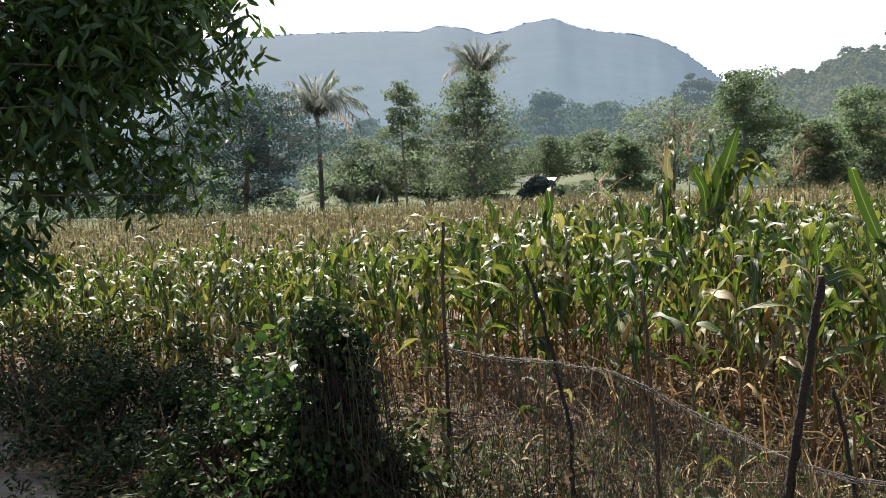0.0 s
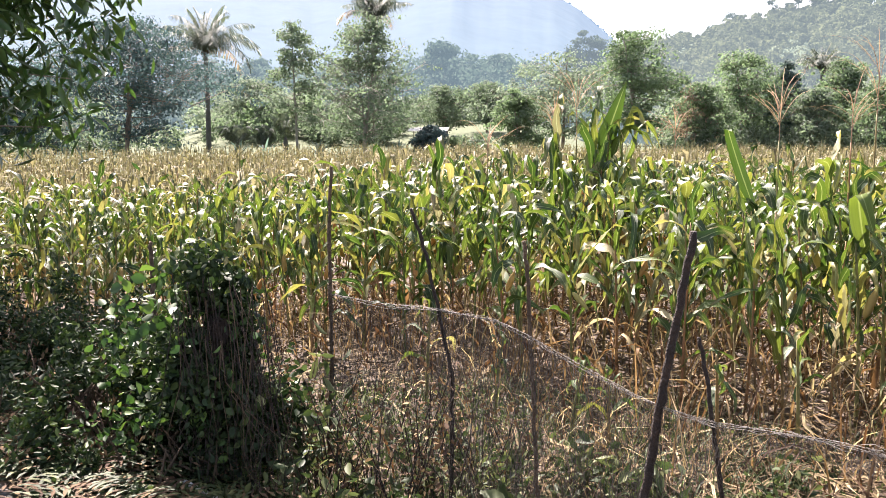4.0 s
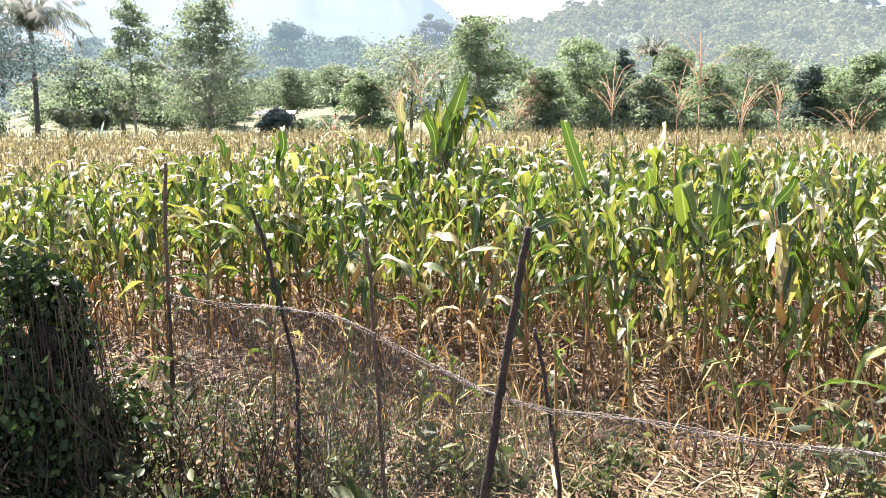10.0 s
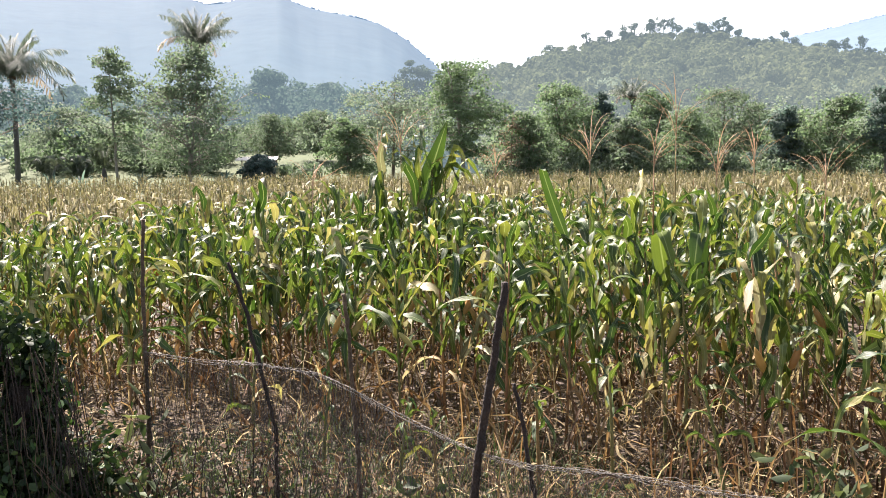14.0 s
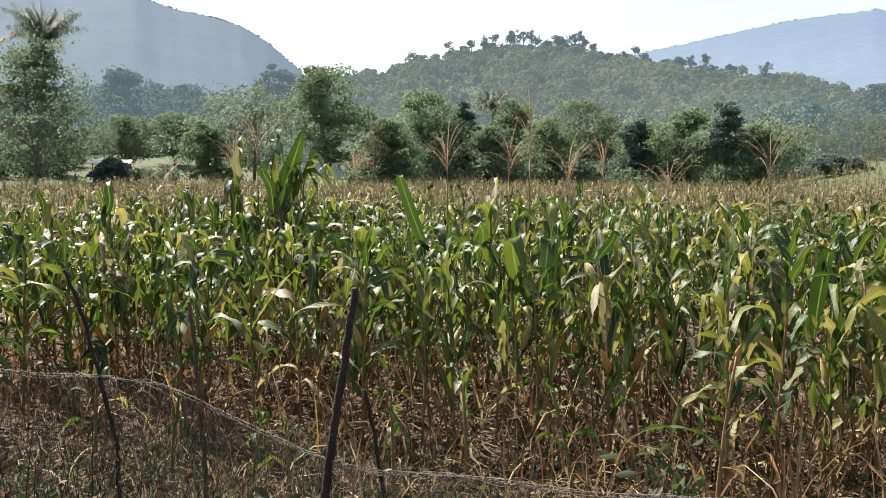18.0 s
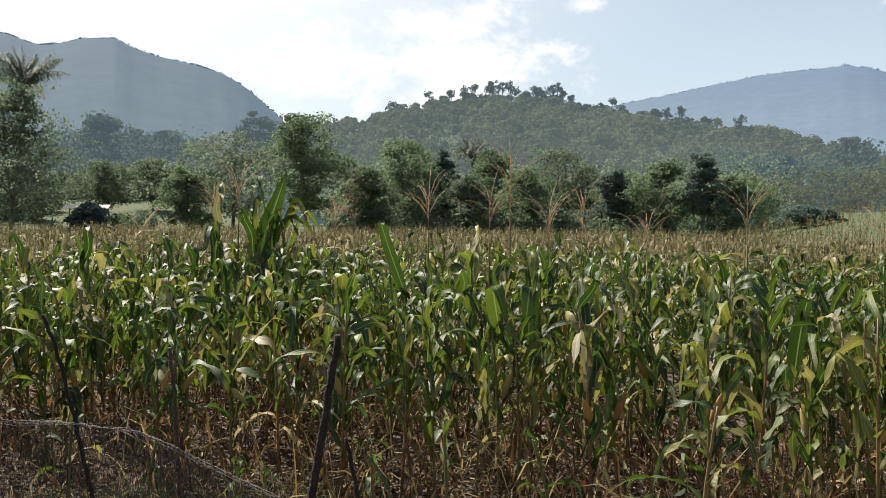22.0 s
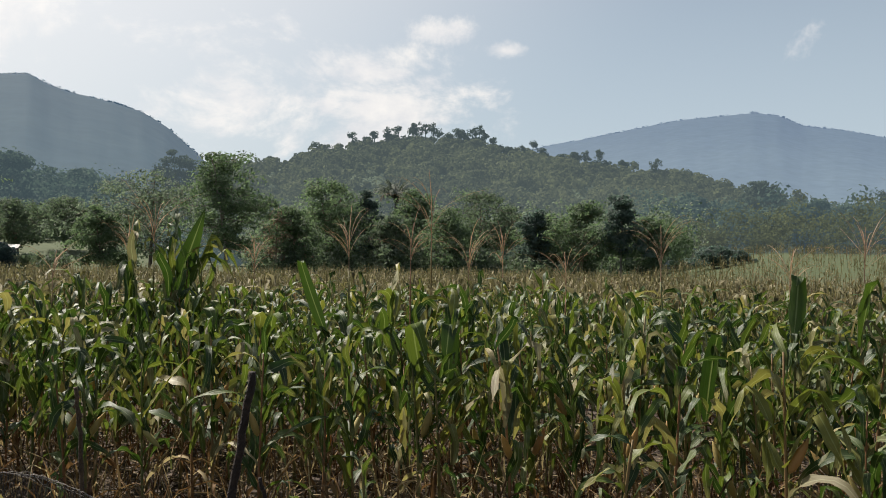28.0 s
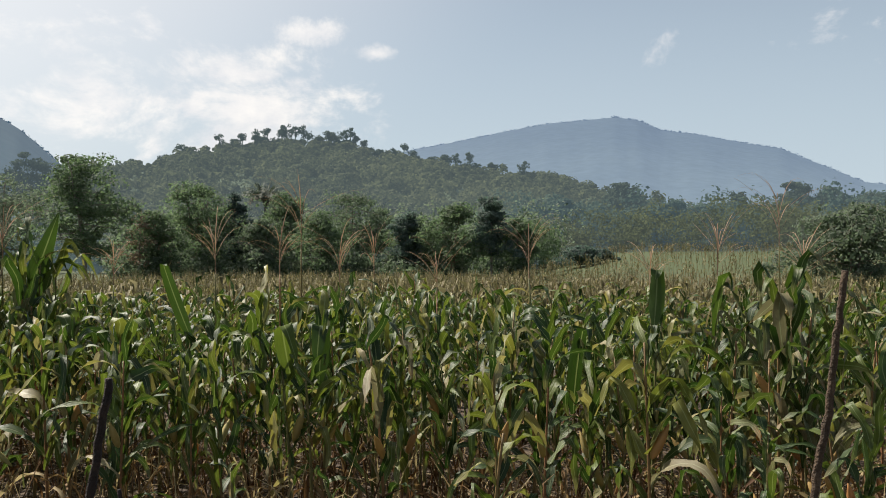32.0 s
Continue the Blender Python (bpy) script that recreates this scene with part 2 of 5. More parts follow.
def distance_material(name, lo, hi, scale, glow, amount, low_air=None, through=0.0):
    """Far slopes and woods; emission stands in for the lit air in front of them. low_air: paler emission near the
    ground, and its height.
    """
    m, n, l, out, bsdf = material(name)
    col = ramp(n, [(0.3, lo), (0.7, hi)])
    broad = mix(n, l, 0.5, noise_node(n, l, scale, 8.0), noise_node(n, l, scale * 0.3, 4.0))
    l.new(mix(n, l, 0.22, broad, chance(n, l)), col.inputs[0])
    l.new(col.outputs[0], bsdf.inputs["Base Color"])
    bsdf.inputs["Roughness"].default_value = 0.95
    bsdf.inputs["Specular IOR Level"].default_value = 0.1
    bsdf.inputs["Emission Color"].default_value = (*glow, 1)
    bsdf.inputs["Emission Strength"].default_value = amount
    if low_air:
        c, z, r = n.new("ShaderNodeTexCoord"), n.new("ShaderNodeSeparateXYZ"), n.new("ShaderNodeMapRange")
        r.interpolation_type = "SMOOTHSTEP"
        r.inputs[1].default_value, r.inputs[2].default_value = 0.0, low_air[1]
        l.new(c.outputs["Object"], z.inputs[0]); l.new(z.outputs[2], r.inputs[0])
        # haze emission, paler at the foot and mottled by noise like tree cover
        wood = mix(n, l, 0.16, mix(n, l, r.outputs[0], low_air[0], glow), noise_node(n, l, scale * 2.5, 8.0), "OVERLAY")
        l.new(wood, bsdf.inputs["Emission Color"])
    if through:
        tr, mx = n.new("ShaderNodeBsdfTranslucent"), n.new("ShaderNodeMixShader")
        l.new(col.outputs[0], tr.inputs[0])
        mx.inputs[0].default_value = through
        l.new(bsdf.outputs[0], mx.inputs[1]); l.new(tr.outputs[0], mx.inputs[2])
        l.new(mx.outputs[0], out.inputs[0])
    return m


M_MAIZE = leaf_material("maize leaf green", [(0.0, (0.016, 0.039, 0.008)), (0.45, (0.038, 0.071, 0.013)), (0.8, (0.090, 0.123, 0.022)), (0.95, (0.164, 0.160, 0.041)), (1.0, (0.279, 0.238, 0.131))], 0.34, 0.5, (0.28, 0.23, 0.12), 6.0, 0.45, 0.25)
M_MAIZE_BLADE = leaf_material("maize blade green", [(0.0, (0.022, 0.046, 0.009)), (0.5, (0.042, 0.077, 0.014)), (1.0, (0.085, 0.12, 0.022))], 0.34, 0.5, None, 6.0, 0.45, 0.25)
M_MAIZE_PALE = leaf_material("maize leaf withering", [(0.0, (0.085, 0.1, 0.035)), (0.5, (0.15, 0.14, 0.068)), (1.0, (0.24, 0.205, 0.125))], 0.34, 0.6, (0.26, 0.15, 0.075), 8.0, 0.4, 0.3, greyish=0.02)
M_MAIZE_DRY = leaf_material("maize leaf dry", [(0.0, (0.071, 0.033, 0.015)), (0.35, (0.152, 0.081, 0.035)), (0.7, (0.257, 0.166, 0.079)), (1.0, (0.456, 0.370, 0.217))], 0.36, 0.75, None, 8.0, 0.3, greyish=0.02)
M_STALK = leaf_material("maize stalk", [(0.0, (0.09, 0.11, 0.03)), (0.4, (0.15, 0.13, 0.045)), (0.75, (0.2, 0.125, 0.05)), (1.0, (0.22, 0.1, 0.045))], 0.05, 0.6, None, 14.0, 0.4)
M_HUSK = leaf_material("maize husk", [(0.0, (0.4, 0.26, 0.1)), (0.5, (0.33, 0.29, 0.11)), (1.0, (0.41, 0.2, 0.075))], 0.25, 0.65, None, 12.0, 0.3)
M_TASSEL = leaf_material("maize tassel", [(0.0, (0.261, 0.167, 0.113)), (0.6, (0.378, 0.261, 0.180)), (1.0, (0.333, 0.207, 0.140))], 0.25, 0.85, None, 12.0, 0.2, greyish=0.02)
M_FIELD_DRY = leaf_material("ripe field leaf", [(0.0, (0.1, 0.096, 0.042)), (0.35, (0.155, 0.138, 0.064)), (0.75, (0.2, 0.174, 0.092)), (1.0, (0.27, 0.235, 0.145))], 0.34, 0.7, None, 0.3, 0.3, greyish=0.02)
# mostly near-black: the deep shade inside hedge and stump is put into the colour
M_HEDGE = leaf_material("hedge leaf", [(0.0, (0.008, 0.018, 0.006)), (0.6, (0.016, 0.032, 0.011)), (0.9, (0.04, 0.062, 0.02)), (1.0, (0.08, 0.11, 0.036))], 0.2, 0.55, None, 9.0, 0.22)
M_VINE = leaf_material("vine leaf", [(0.0, (0.015, 0.038, 0.010)), (0.6, (0.031, 0.072, 0.019)), (1.0, (0.093, 0.153, 0.034))], 0.3, 0.5, None, 9.0, 0.3)
M_WITHERED = leaf_material("withered leaf", [(0.0, (0.048, 0.028, 0.018)), (0.6, (0.112, 0.068, 0.039)), (1.0, (0.224, 0.160, 0.086))], 0.25, 0.8, None, 9.0, 0.2, greyish=0.02)
M_MANGO = leaf_material("mango leaf", [(0.0, (0.021, 0.051, 0.014)), (0.6, (0.038, 0.085, 0.021)), (1.0, (0.085, 0.145, 0.034))], 0.3, 0.35, None, 7.0, 0.55)
M_WEED = leaf_material("weed leaf", [(0.0, (0.022, 0.037, 0.013)), (0.6, (0.043, 0.064, 0.020)), (1.0, (0.128, 0.140, 0.052))], 0.33, 0.6, None, 9.0, 0.3, greyish=0.02)
M_STRAW = leaf_material("maize litter", [(0.0, (0.04, 0.026, 0.014)), (0.4, (0.092, 0.063, 0.033)), (0.8, (0.185, 0.14, 0.078)), (1.0, (0.32, 0.26, 0.16))], 0.15, 0.85, None, 9.0, 0.2, greyish=0.02)
M_STRAW_PALE = leaf_material("verge straw", [(0.0, (0.054, 0.038, 0.024)), (0.5, (0.130, 0.098, 0.065)), (1.0, (0.286, 0.238, 0.170))], 0.2, 0.8, None, 9.0, 0.25, greyish=0.02)
# field-side trees: haze is put in as paler, bluer leaf colours and sheen
M_TREE_DARK = leaf_material("dark tree leaf", [(0.0, (0.060, 0.096, 0.084)), (0.6, (0.085, 0.128, 0.108)), (1.0, (0.117, 0.164, 0.139))], 0.6, 0.7, None, 0.5, 0.08, greyish=0.4)
M_TREE_BLUE = leaf_material("blue-green tree leaf", [(0.0, (0.032, 0.060, 0.064)), (0.6, (0.046, 0.080, 0.082)), (1.0, (0.067, 0.103, 0.102))], 0.4, 0.7, None, 0.5, 0.08, greyish=0.25)
M_TREE = leaf_material("tree leaf", [(0.0, (0.077, 0.119, 0.061)), (0.6, (0.109, 0.160, 0.084)), (1.0, (0.148, 0.199, 0.113))], 0.6, 0.65, None, 0.5, 0.08, greyish=0.4)
M_TREE_PALE = leaf_material("pale tree leaf", [(0.0, (0.099, 0.132, 0.090)), (0.6, (0.130, 0.167, 0.118)), (1.0, (0.170, 0.203, 0.154))], 0.6, 0.7, None, 0.5, 0.08, greyish=0.4)
M_TREE_MID = leaf_material("olive tree leaf", [(0.0, (0.077, 0.112, 0.068)), (0.6, (0.106, 0.144, 0.090)), (1.0, (0.138, 0.176, 0.118))], 0.6, 0.7, None, 0.5, 0.08, greyish=0.4)
M_TREE_BROWN = leaf_material("withered tree leaf", [(0.0, (0.15, 0.11, 0.08)), (0.6, (0.23, 0.17, 0.12)), (1.0, (0.3, 0.24, 0.16))], 0.3, 0.7, None, 0.5, 0.3, greyish=0.1)
M_PALM = leaf_material("palm frond", [(0.0, (0.045, 0.066, 0.04)), (0.6, (0.07, 0.092, 0.054)), (1.0, (0.11, 0.125, 0.075))], 0.3, 0.65, None, 0.8, 0.3, greyish=0.3)
M_BARK = rough_material("bark", [(0.25, (0.07, 0.05, 0.038)), (0.55, (0.17, 0.13, 0.1)), (0.85, (0.28, 0.24, 0.19))], 3.0, 0.9, 0.8, 25.0)
M_BARK_PALE = rough_material("pale bark", [(0.25, (0.11, 0.095, 0.08)), (0.55, (0.2, 0.18, 0.15)), (0.85, (0.3, 0.27, 0.24))], 2.0, 0.9, 0.6, 20.0)
M_PALM_BARK = rough_material("grey palm bark", [(0.25, (0.04, 0.037, 0.034)), (0.55, (0.085, 0.08, 0.073)), (0.85, (0.15, 0.143, 0.13))], 2.0, 0.9, 0.8, 20.0)
M_POST = rough_material("dark wooden stake", [(0.2, (0.006, 0.004, 0.0025)), (0.5, (0.016, 0.009, 0.006)), (0.8, (0.055, 0.032, 0.019))], 14.0, 0.9, 1.0, 70.0)
M_STICK = rough_material("brown stick", [(0.2, (0.022, 0.014, 0.008)), (0.5, (0.06, 0.038, 0.021)), (0.8, (0.16, 0.108, 0.064))], 14.0, 0.9, 1.0, 70.0)
M_NET = rough_material("faded net twine", [(0.2, (0.018, 0.015, 0.013)), (0.8, (0.05, 0.043, 0.037))], 30.0, 0.9, 0.2, 90.0)
M_ROPE = rough_material("pale frayed line", [(0.2, (0.13, 0.115, 0.1)), (0.8, (0.27, 0.245, 0.215))], 30.0, 0.9, 0.2, 90.0)
M_PIPE = rough_material("pale plastic pipe", [(0.2, (0.42, 0.41, 0.4)), (0.8, (0.62, 0.61, 0.6))], 8.0, 0.55, 0.1, 60.0)
M_CONCRETE = rough_material("worn concrete", [(0.25, (0.075, 0.07, 0.064)), (0.55, (0.14, 0.13, 0.118)), (0.8, (0.21, 0.197, 0.18))], 1.6, 0.9, 0.5, 30.0)
M_ROOF = rough_material("weathered sheet roof", [(0.2, (0.26, 0.25, 0.24)), (0.5, (0.4, 0.39, 0.37)), (0.8, (0.55, 0.54, 0.52))], 2.0, 0.7, 0.3, 20.0)
M_PLANK = rough_material("weathered board", [(0.2, (0.1, 0.08, 0.06)), (0.8, (0.24, 0.2, 0.16))], 3.0, 0.9, 0.4, 20.0)
# mountain haze is put into the emission, palest low down
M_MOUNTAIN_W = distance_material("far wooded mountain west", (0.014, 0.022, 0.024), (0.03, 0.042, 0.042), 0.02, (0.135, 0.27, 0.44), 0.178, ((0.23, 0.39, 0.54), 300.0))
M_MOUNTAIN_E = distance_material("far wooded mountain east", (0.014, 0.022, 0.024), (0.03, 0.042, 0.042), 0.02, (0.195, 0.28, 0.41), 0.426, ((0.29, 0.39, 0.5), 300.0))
# hill scrub and leaves emit blue-grey, which stands in for haze
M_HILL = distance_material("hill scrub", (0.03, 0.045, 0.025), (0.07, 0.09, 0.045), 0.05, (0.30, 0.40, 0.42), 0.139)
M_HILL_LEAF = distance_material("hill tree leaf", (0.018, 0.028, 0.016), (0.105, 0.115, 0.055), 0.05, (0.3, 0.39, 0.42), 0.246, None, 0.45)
# woods leaves emit too, a painted veil of distant haze
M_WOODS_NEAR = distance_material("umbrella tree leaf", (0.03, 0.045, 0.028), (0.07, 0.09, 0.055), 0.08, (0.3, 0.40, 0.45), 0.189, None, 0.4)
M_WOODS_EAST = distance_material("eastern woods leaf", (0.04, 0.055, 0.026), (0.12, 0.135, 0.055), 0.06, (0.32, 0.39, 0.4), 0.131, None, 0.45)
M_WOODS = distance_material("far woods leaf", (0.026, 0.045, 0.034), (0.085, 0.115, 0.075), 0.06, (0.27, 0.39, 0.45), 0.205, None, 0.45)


def ground_material():
    m, n, l, out, bsdf = material("field soil and grass")
    big, mid, fine = noise_node(n, l, 0.25, 5.0), noise_node(n, l, 2.5, 6.0), noise_node(n, l, 30.0, 6.0)
    soil = ramp(n, [(0.3, (0.028, 0.02, 0.014)), (0.5, (0.06, 0.042, 0.028)), (0.72, (0.12, 0.088, 0.06))])
    l.new(mix(n, l, 0.5, mid, fine), soil.inputs[0])
    grass = ramp(n, [(0.3, (0.03, 0.052, 0.013)), (0.6, (0.052, 0.068, 0.02))])
    l.new(mix(n, l, 0.5, big, mid), grass.inputs[0])
    c, s, le = n.new("ShaderNodeTexCoord"), n.new("ShaderNodeVectorMath"), n.new("ShaderNodeMapRange")
    s.operation = "LENGTH"
    l.new(c.outputs["Object"], s.inputs[0]); l.new(s.outputs["Value"], le.inputs[0])
    le.inputs[1].default_value, le.inputs[2].default_value = 30.0, 80.0
    l.new(mix(n, l, le.outputs[0], soil.outputs[0], grass.outputs[0]), bsdf.inputs["Base Color"])
    bsdf.inputs["Roughness"].default_value = 0.95
    bp = n.new("ShaderNodeBump")
    bp.inputs["Strength"].default_value, bp.inputs["Distance"].default_value = 0.7, 0.04
    l.new(mid, bp.inputs["Height"]); l.new(bp.outputs[0], bsdf.inputs["Normal"])
    return m


M_GROUND = ground_material()


# ------------------------------------------------------------------ geometry helpers
class Geo:
    """Quads with two numbers a vertex: how far along and across its leaf it lies."""

    def __init__(self):
        self.v, self.f, self.a, self.m, self.count = [], [], [], [], 0

    def add(self, v, f, along=None, across=None, slot=0):
        v, f = np.asarray(v, float).reshape(-1, 3), np.asarray(f, int).reshape(-1, 4)
        a = np.zeros((len(v), 2))
        if along is not None:
            a[:, 0] = along
        if across is not None:
            a[:, 1] = across
        self.v.append(v); self.f.append(f + self.count); self.a.append(a)
        self.m.append(np.full(len(f), slot, int))
        self.count += len(v)
        return self

    def arrays(self):
        return np.concatenate(self.v), np.concatenate(self.f), np.concatenate(self.a), np.concatenate(self.m)

    def mesh(self, name, *materials, smooth=True):
        v, f, a, slots = self.arrays()
        me = bpy.data.meshes.new(name)
        me.vertices.add(len(v)); me.vertices.foreach_set("co", v.astype(np.float32).ravel())
        me.loops.add(f.size); me.loops.foreach_set("vertex_index", f.astype(np.int32).ravel())
        me.polygons.add(len(f)); me.polygons.foreach_set("loop_start", np.arange(0, f.size, 4, dtype=np.int32))
        for i, key in enumerate(("along", "across")):
            me.attributes.new(key, "FLOAT", "POINT").data.foreach_set("value", a[:, i].astype(np.float32))
        for mt in materials:
            me.materials.append(mt)
        me.polygons.foreach_set("material_index", slots.astype(np.int32))
        me.polygons.foreach_set("use_smooth", np.full(len(f), smooth))
        me.update(calc_edges=True)
        me.validate()
        return me


def tube(geo, pts, radii, sides=6, slot=0, cap=True):
    """A round limb along pts."""
    pts, n = np.asarray(pts, float), len(pts)
    radii = np.broadcast_to(np.asarray(radii, float), (n,))
    tan = np.gradient(pts, axis=0)
    tan /= np.linalg.norm(tan, axis=1, keepdims=True) + 1e-9
    ref = np.array([1.0, 0, 0]) if abs(tan[0][0]) < 0.8 else np.array([0, 1.0, 0])
    u = np.cross(tan, ref); u /= np.linalg.norm(u, axis=1, keepdims=True) + 1e-9
    w = np.cross(tan, u)
    th = np.arange(sides) * 2 * np.pi / sides
    ring = pts[:, None] + radii[:, None, None] * (np.cos(th)[None, :, None] * u[:, None] + np.sin(th)[None, :, None] * w[:, None])
    i, j = np.meshgrid(np.arange(n - 1), np.arange(sides), indexing="ij")
    k = (j + 1) % sides
    f = np.stack([i * sides + j, i * sides + k, (i + 1) * sides + k, (i + 1) * sides + j], -1).reshape(-1, 4)
    v = ring.reshape(-1, 3)
    if cap:
        e = (n - 1) * sides
        f = np.concatenate([f, [[e + q, e + q + 1, e + (q + 2) % sides, e + (sides - 1 if q else q + 3) % sides] for q in range(1)] if sides == 4 else
                            [[e, e + 1 + q, e + 2 + q, e + (3 + q) % sides] for q in range(0, sides - 2, 2)]])
    geo.add(v, f, np.repeat(np.linspace(0, 1, n), sides), slot=slot)
    return geo


def strip(geo, base, heading, length, width, a0, a1, segs=7, fold=0.25, twist=0.0, bend=1.3, wave=0.0, slot=0, rng=None, blunt=0.6, kink=None, ruffle=0.0):
    """A long blade that leaves base at a0 degrees above level and ends at a1."""
    s = np.linspace(0, 1, segs + 1)
    ang = np.radians(a0 + (a1 - a0) * s ** bend)
    if kink:
        k = np.clip((s - kink + 0.07) / 0.14, 0, 1)
        ang = np.radians(a0 - 14 * s + (a1 - a0 + 14) * k * k * (3 - 2 * k))
    step = length / segs
    rad = np.concatenate([[0], np.cumsum(np.cos(ang[:-1]) * step)])
    up = np.concatenate([[0], np.cumsum(np.sin(ang[:-1]) * step)])
    h = np.array([np.sin(heading), np.cos(heading), 0])
    side0 = np.array([np.cos(heading), -np.sin(heading), 0])
    mid = np.asarray(base) + rad[:, None] * h + up[:, None] * np.array([0, 0, 1.0])
    tang = np.cos(ang)[:, None] * h + np.sin(ang)[:, None] * np.array([0, 0, 1.0])
    nor = np.cross(side0, tang)
    tw = twist * s
    side = np.cos(tw)[:, None] * side0 + np.sin(tw)[:, None] * nor
    nor2 = np.cross(side, tang)
    w = width * 0.5 * np.minimum(1.0, (0.35 + 2.2 * s)) * (1 - s ** 2.2) ** blunt
    w[-1] = width * 0.03
    if wave and rng is not None:
        mid = mid + side * (wave * np.sin(s * 9 + rng.uniform(0, 6)))[:, None]
    ph = 0.0 if rng is None else rng.uniform(0, 6)
    ruf = ruffle * width * np.sin(s * 17 + ph)
    left = mid - side * w[:, None] + nor2 * (fold * w + ruf)[:, None]
    right = mid + side * w[:, None] + nor2 * (fold * w - 0.8 * ruf)[:, None]
    v = np.stack([left, mid, right], 1).reshape(-1, 3)
    i = np.arange(segs) * 3
    f = np.concatenate([np.stack([i, i + 1, i + 4, i + 3], -1), np.stack([i + 1, i + 2, i + 5, i + 4], -1)])
    geo.add(v, f, np.repeat(s, 3), np.tile([-1.0, 0.0, 1.0], segs + 1), slot)
    return geo


def scatter(geo, template, places, yaws, scales, tilts=None, slot_shift=0):
    """Many copies of one template of arrays."""
    v, f, a, m = template
    c, s = np.cos(yaws), np.sin(yaws)
    x = v[None, :, 0] * c[:, None] - v[None, :, 1] * s[:, None]
    y = v[None, :, 0] * s[:, None] + v[None, :, 1] * c[:, None]
    z = np.broadcast_to(v[None, :, 2], x.shape)
    out = np.stack([x, y, z], -1) * np.asarray(scales)[:, None, None]
    if tilts is not None:
        out[..., 0] += out[..., 2] * tilts[:, 0:1]
        out[..., 1] += out[..., 2] * tilts[:, 1:2]
    out += np.asarray(places)[:, None]
    n = len(places)
    ff = f[None] + (np.arange(n) * len(v))[:, None, None]
    geo.v.append(out.reshape(-1, 3)); geo.f.append(ff.reshape(-1, 4) + geo.count)
    geo.a.append(np.tile(a, (n, 1))); geo.m.append(np.tile(m + slot_shift, n))
    geo.count += n * len(v)


def leaves(geo, centres, size, rng, slot=0, ratio=0.55, droop=0.0, cup=0.2, facing=None):
    """One small folded leaf at each centre, turned at random; droop pulls its tip down."""
    n = len(centres)
    d = rng.normal(size=(n, 3))
    d[:, 2] = d[:, 2] * (1 - droop) - 1.6 * droop
    d /= np.linalg.norm(d, axis=1, keepdims=True)
    r = rng.normal(size=(n, 3)); r[:, 2] += 0.3
    u = np.cross(d, r); u /= np.linalg.norm(u, axis=1, keepdims=True) + 1e-9
    w = np.cross(u, d)
    if facing is not None:   # blades lie over one another like shingles, facing out of their clump
        w = facing / (np.linalg.norm(facing, axis=1, keepdims=True) + 1e-9) + rng.normal(0, 0.33, (n, 3))
        w /= np.linalg.norm(w, axis=1, keepdims=True)
        u = np.cross(d, w); u /= np.linalg.norm(u, axis=1, keepdims=True) + 1e-9
        d = np.cross(w, u)
    L = size * rng.uniform(0.65, 1.35, n)[:, None]
    W = L * ratio * 0.5
    c = np.asarray(centres)
    v = np.stack([c - d * L * 0.5, c - u * W + w * W * cup, c + d * L * 0.5, c + u * W + w * W * cup], 1)
    if ratio < 0.5 or size < 0.15:   # six corners round a rib, widest near the foot
        v = np.stack([c - d * L * 0.5, c - d * L * 0.12 - u * W + w * W * cup, c + d * L * 0.22 - u * W * 0.8 + w * W * cup, c + d * L * 0.5 - w * W * 0.4,
                      c + d * L * 0.22 + u * W * 0.8 + w * W * cup, c - d * L * 0.12 + u * W + w * W * cup], 1)
        i = np.arange(n)[:, None] * 6
        f = np.concatenate([i + [[0, 1, 2, 3]], i + [[0, 3, 4, 5]]])
        geo.add(v.reshape(-1, 3), f, np.tile([0, 0.3, 0.7, 1, 0.7, 0.3], n), np.tile([0, -1, -1, 0, 1, 1], n), slot)
    else:
        geo.add(v.reshape(-1, 3), np.arange(n * 4).reshape(-1, 4), np.tile([0, 0.5, 1, 0.5], n), np.tile([0, -1, 0, 1], n), slot)


def part(name, geo, material_, parent, label="", smooth=True):
    ob = new(name, geo if isinstance(geo, bpy.types.Mesh) else geo.mesh(name, material_, smooth=smooth))
    ob.parent = parent
    if label:
        tagged(ob, label)
    return ob


def thing(name, label, category, group="", at=(0, 0, 0)):
    ob = new(name)
    ob.empty_display_size = 0.2
    ob.location = at
    return tagged(ob, label, category, group)


def smooth01(a, b, x):
    t = np.clip((np.asarray(x, float) - a) / (b - a), 0, 1)
    return t * t * (3 - 2 * t)


PATH_N = np.array([0.6, 0.8])      # across the village path, towards the field
PATH_D = np.array([-0.8, 0.6])


def terrain(x, y):
    """Height of the ground."""
    x, y = np.asarray(x, float), np.asarray(y, float)
    r, az = np.hypot(x, y), np.degrees(np.arctan2(x, y))
    z = -0.9 * smooth01(12, 70, r)
    z = z + 3.0 * smooth01(27, 37, az) * smooth01(45, 120, r) * smooth01(180, 120, az)
    z = z - 0.4 * smooth01(-5, -30, az) * smooth01(6, 11, r) * smooth01(60, 25, r)
    z = z + 3.6 * smooth01(-30, -22, az) * smooth01(1, -4, az) * smooth01(84, 130, r)
    across = x * PATH_N[0] + y * PATH_N[1]
    z = z + 0.3 * smooth01(2.6, 1.3, across)
    return z + 0.03 * np.sin(x * 1.7 + 0.6 * y) * np.sin(y * 1.3) * (r < 60) * smooth01(1.4, 2.4, across)


def polar(az, d):
    return d * math.sin(radians(az)), d * math.cos(radians(az))


def rise(el, d):
    return EYE + d * math.tan(radians(el))


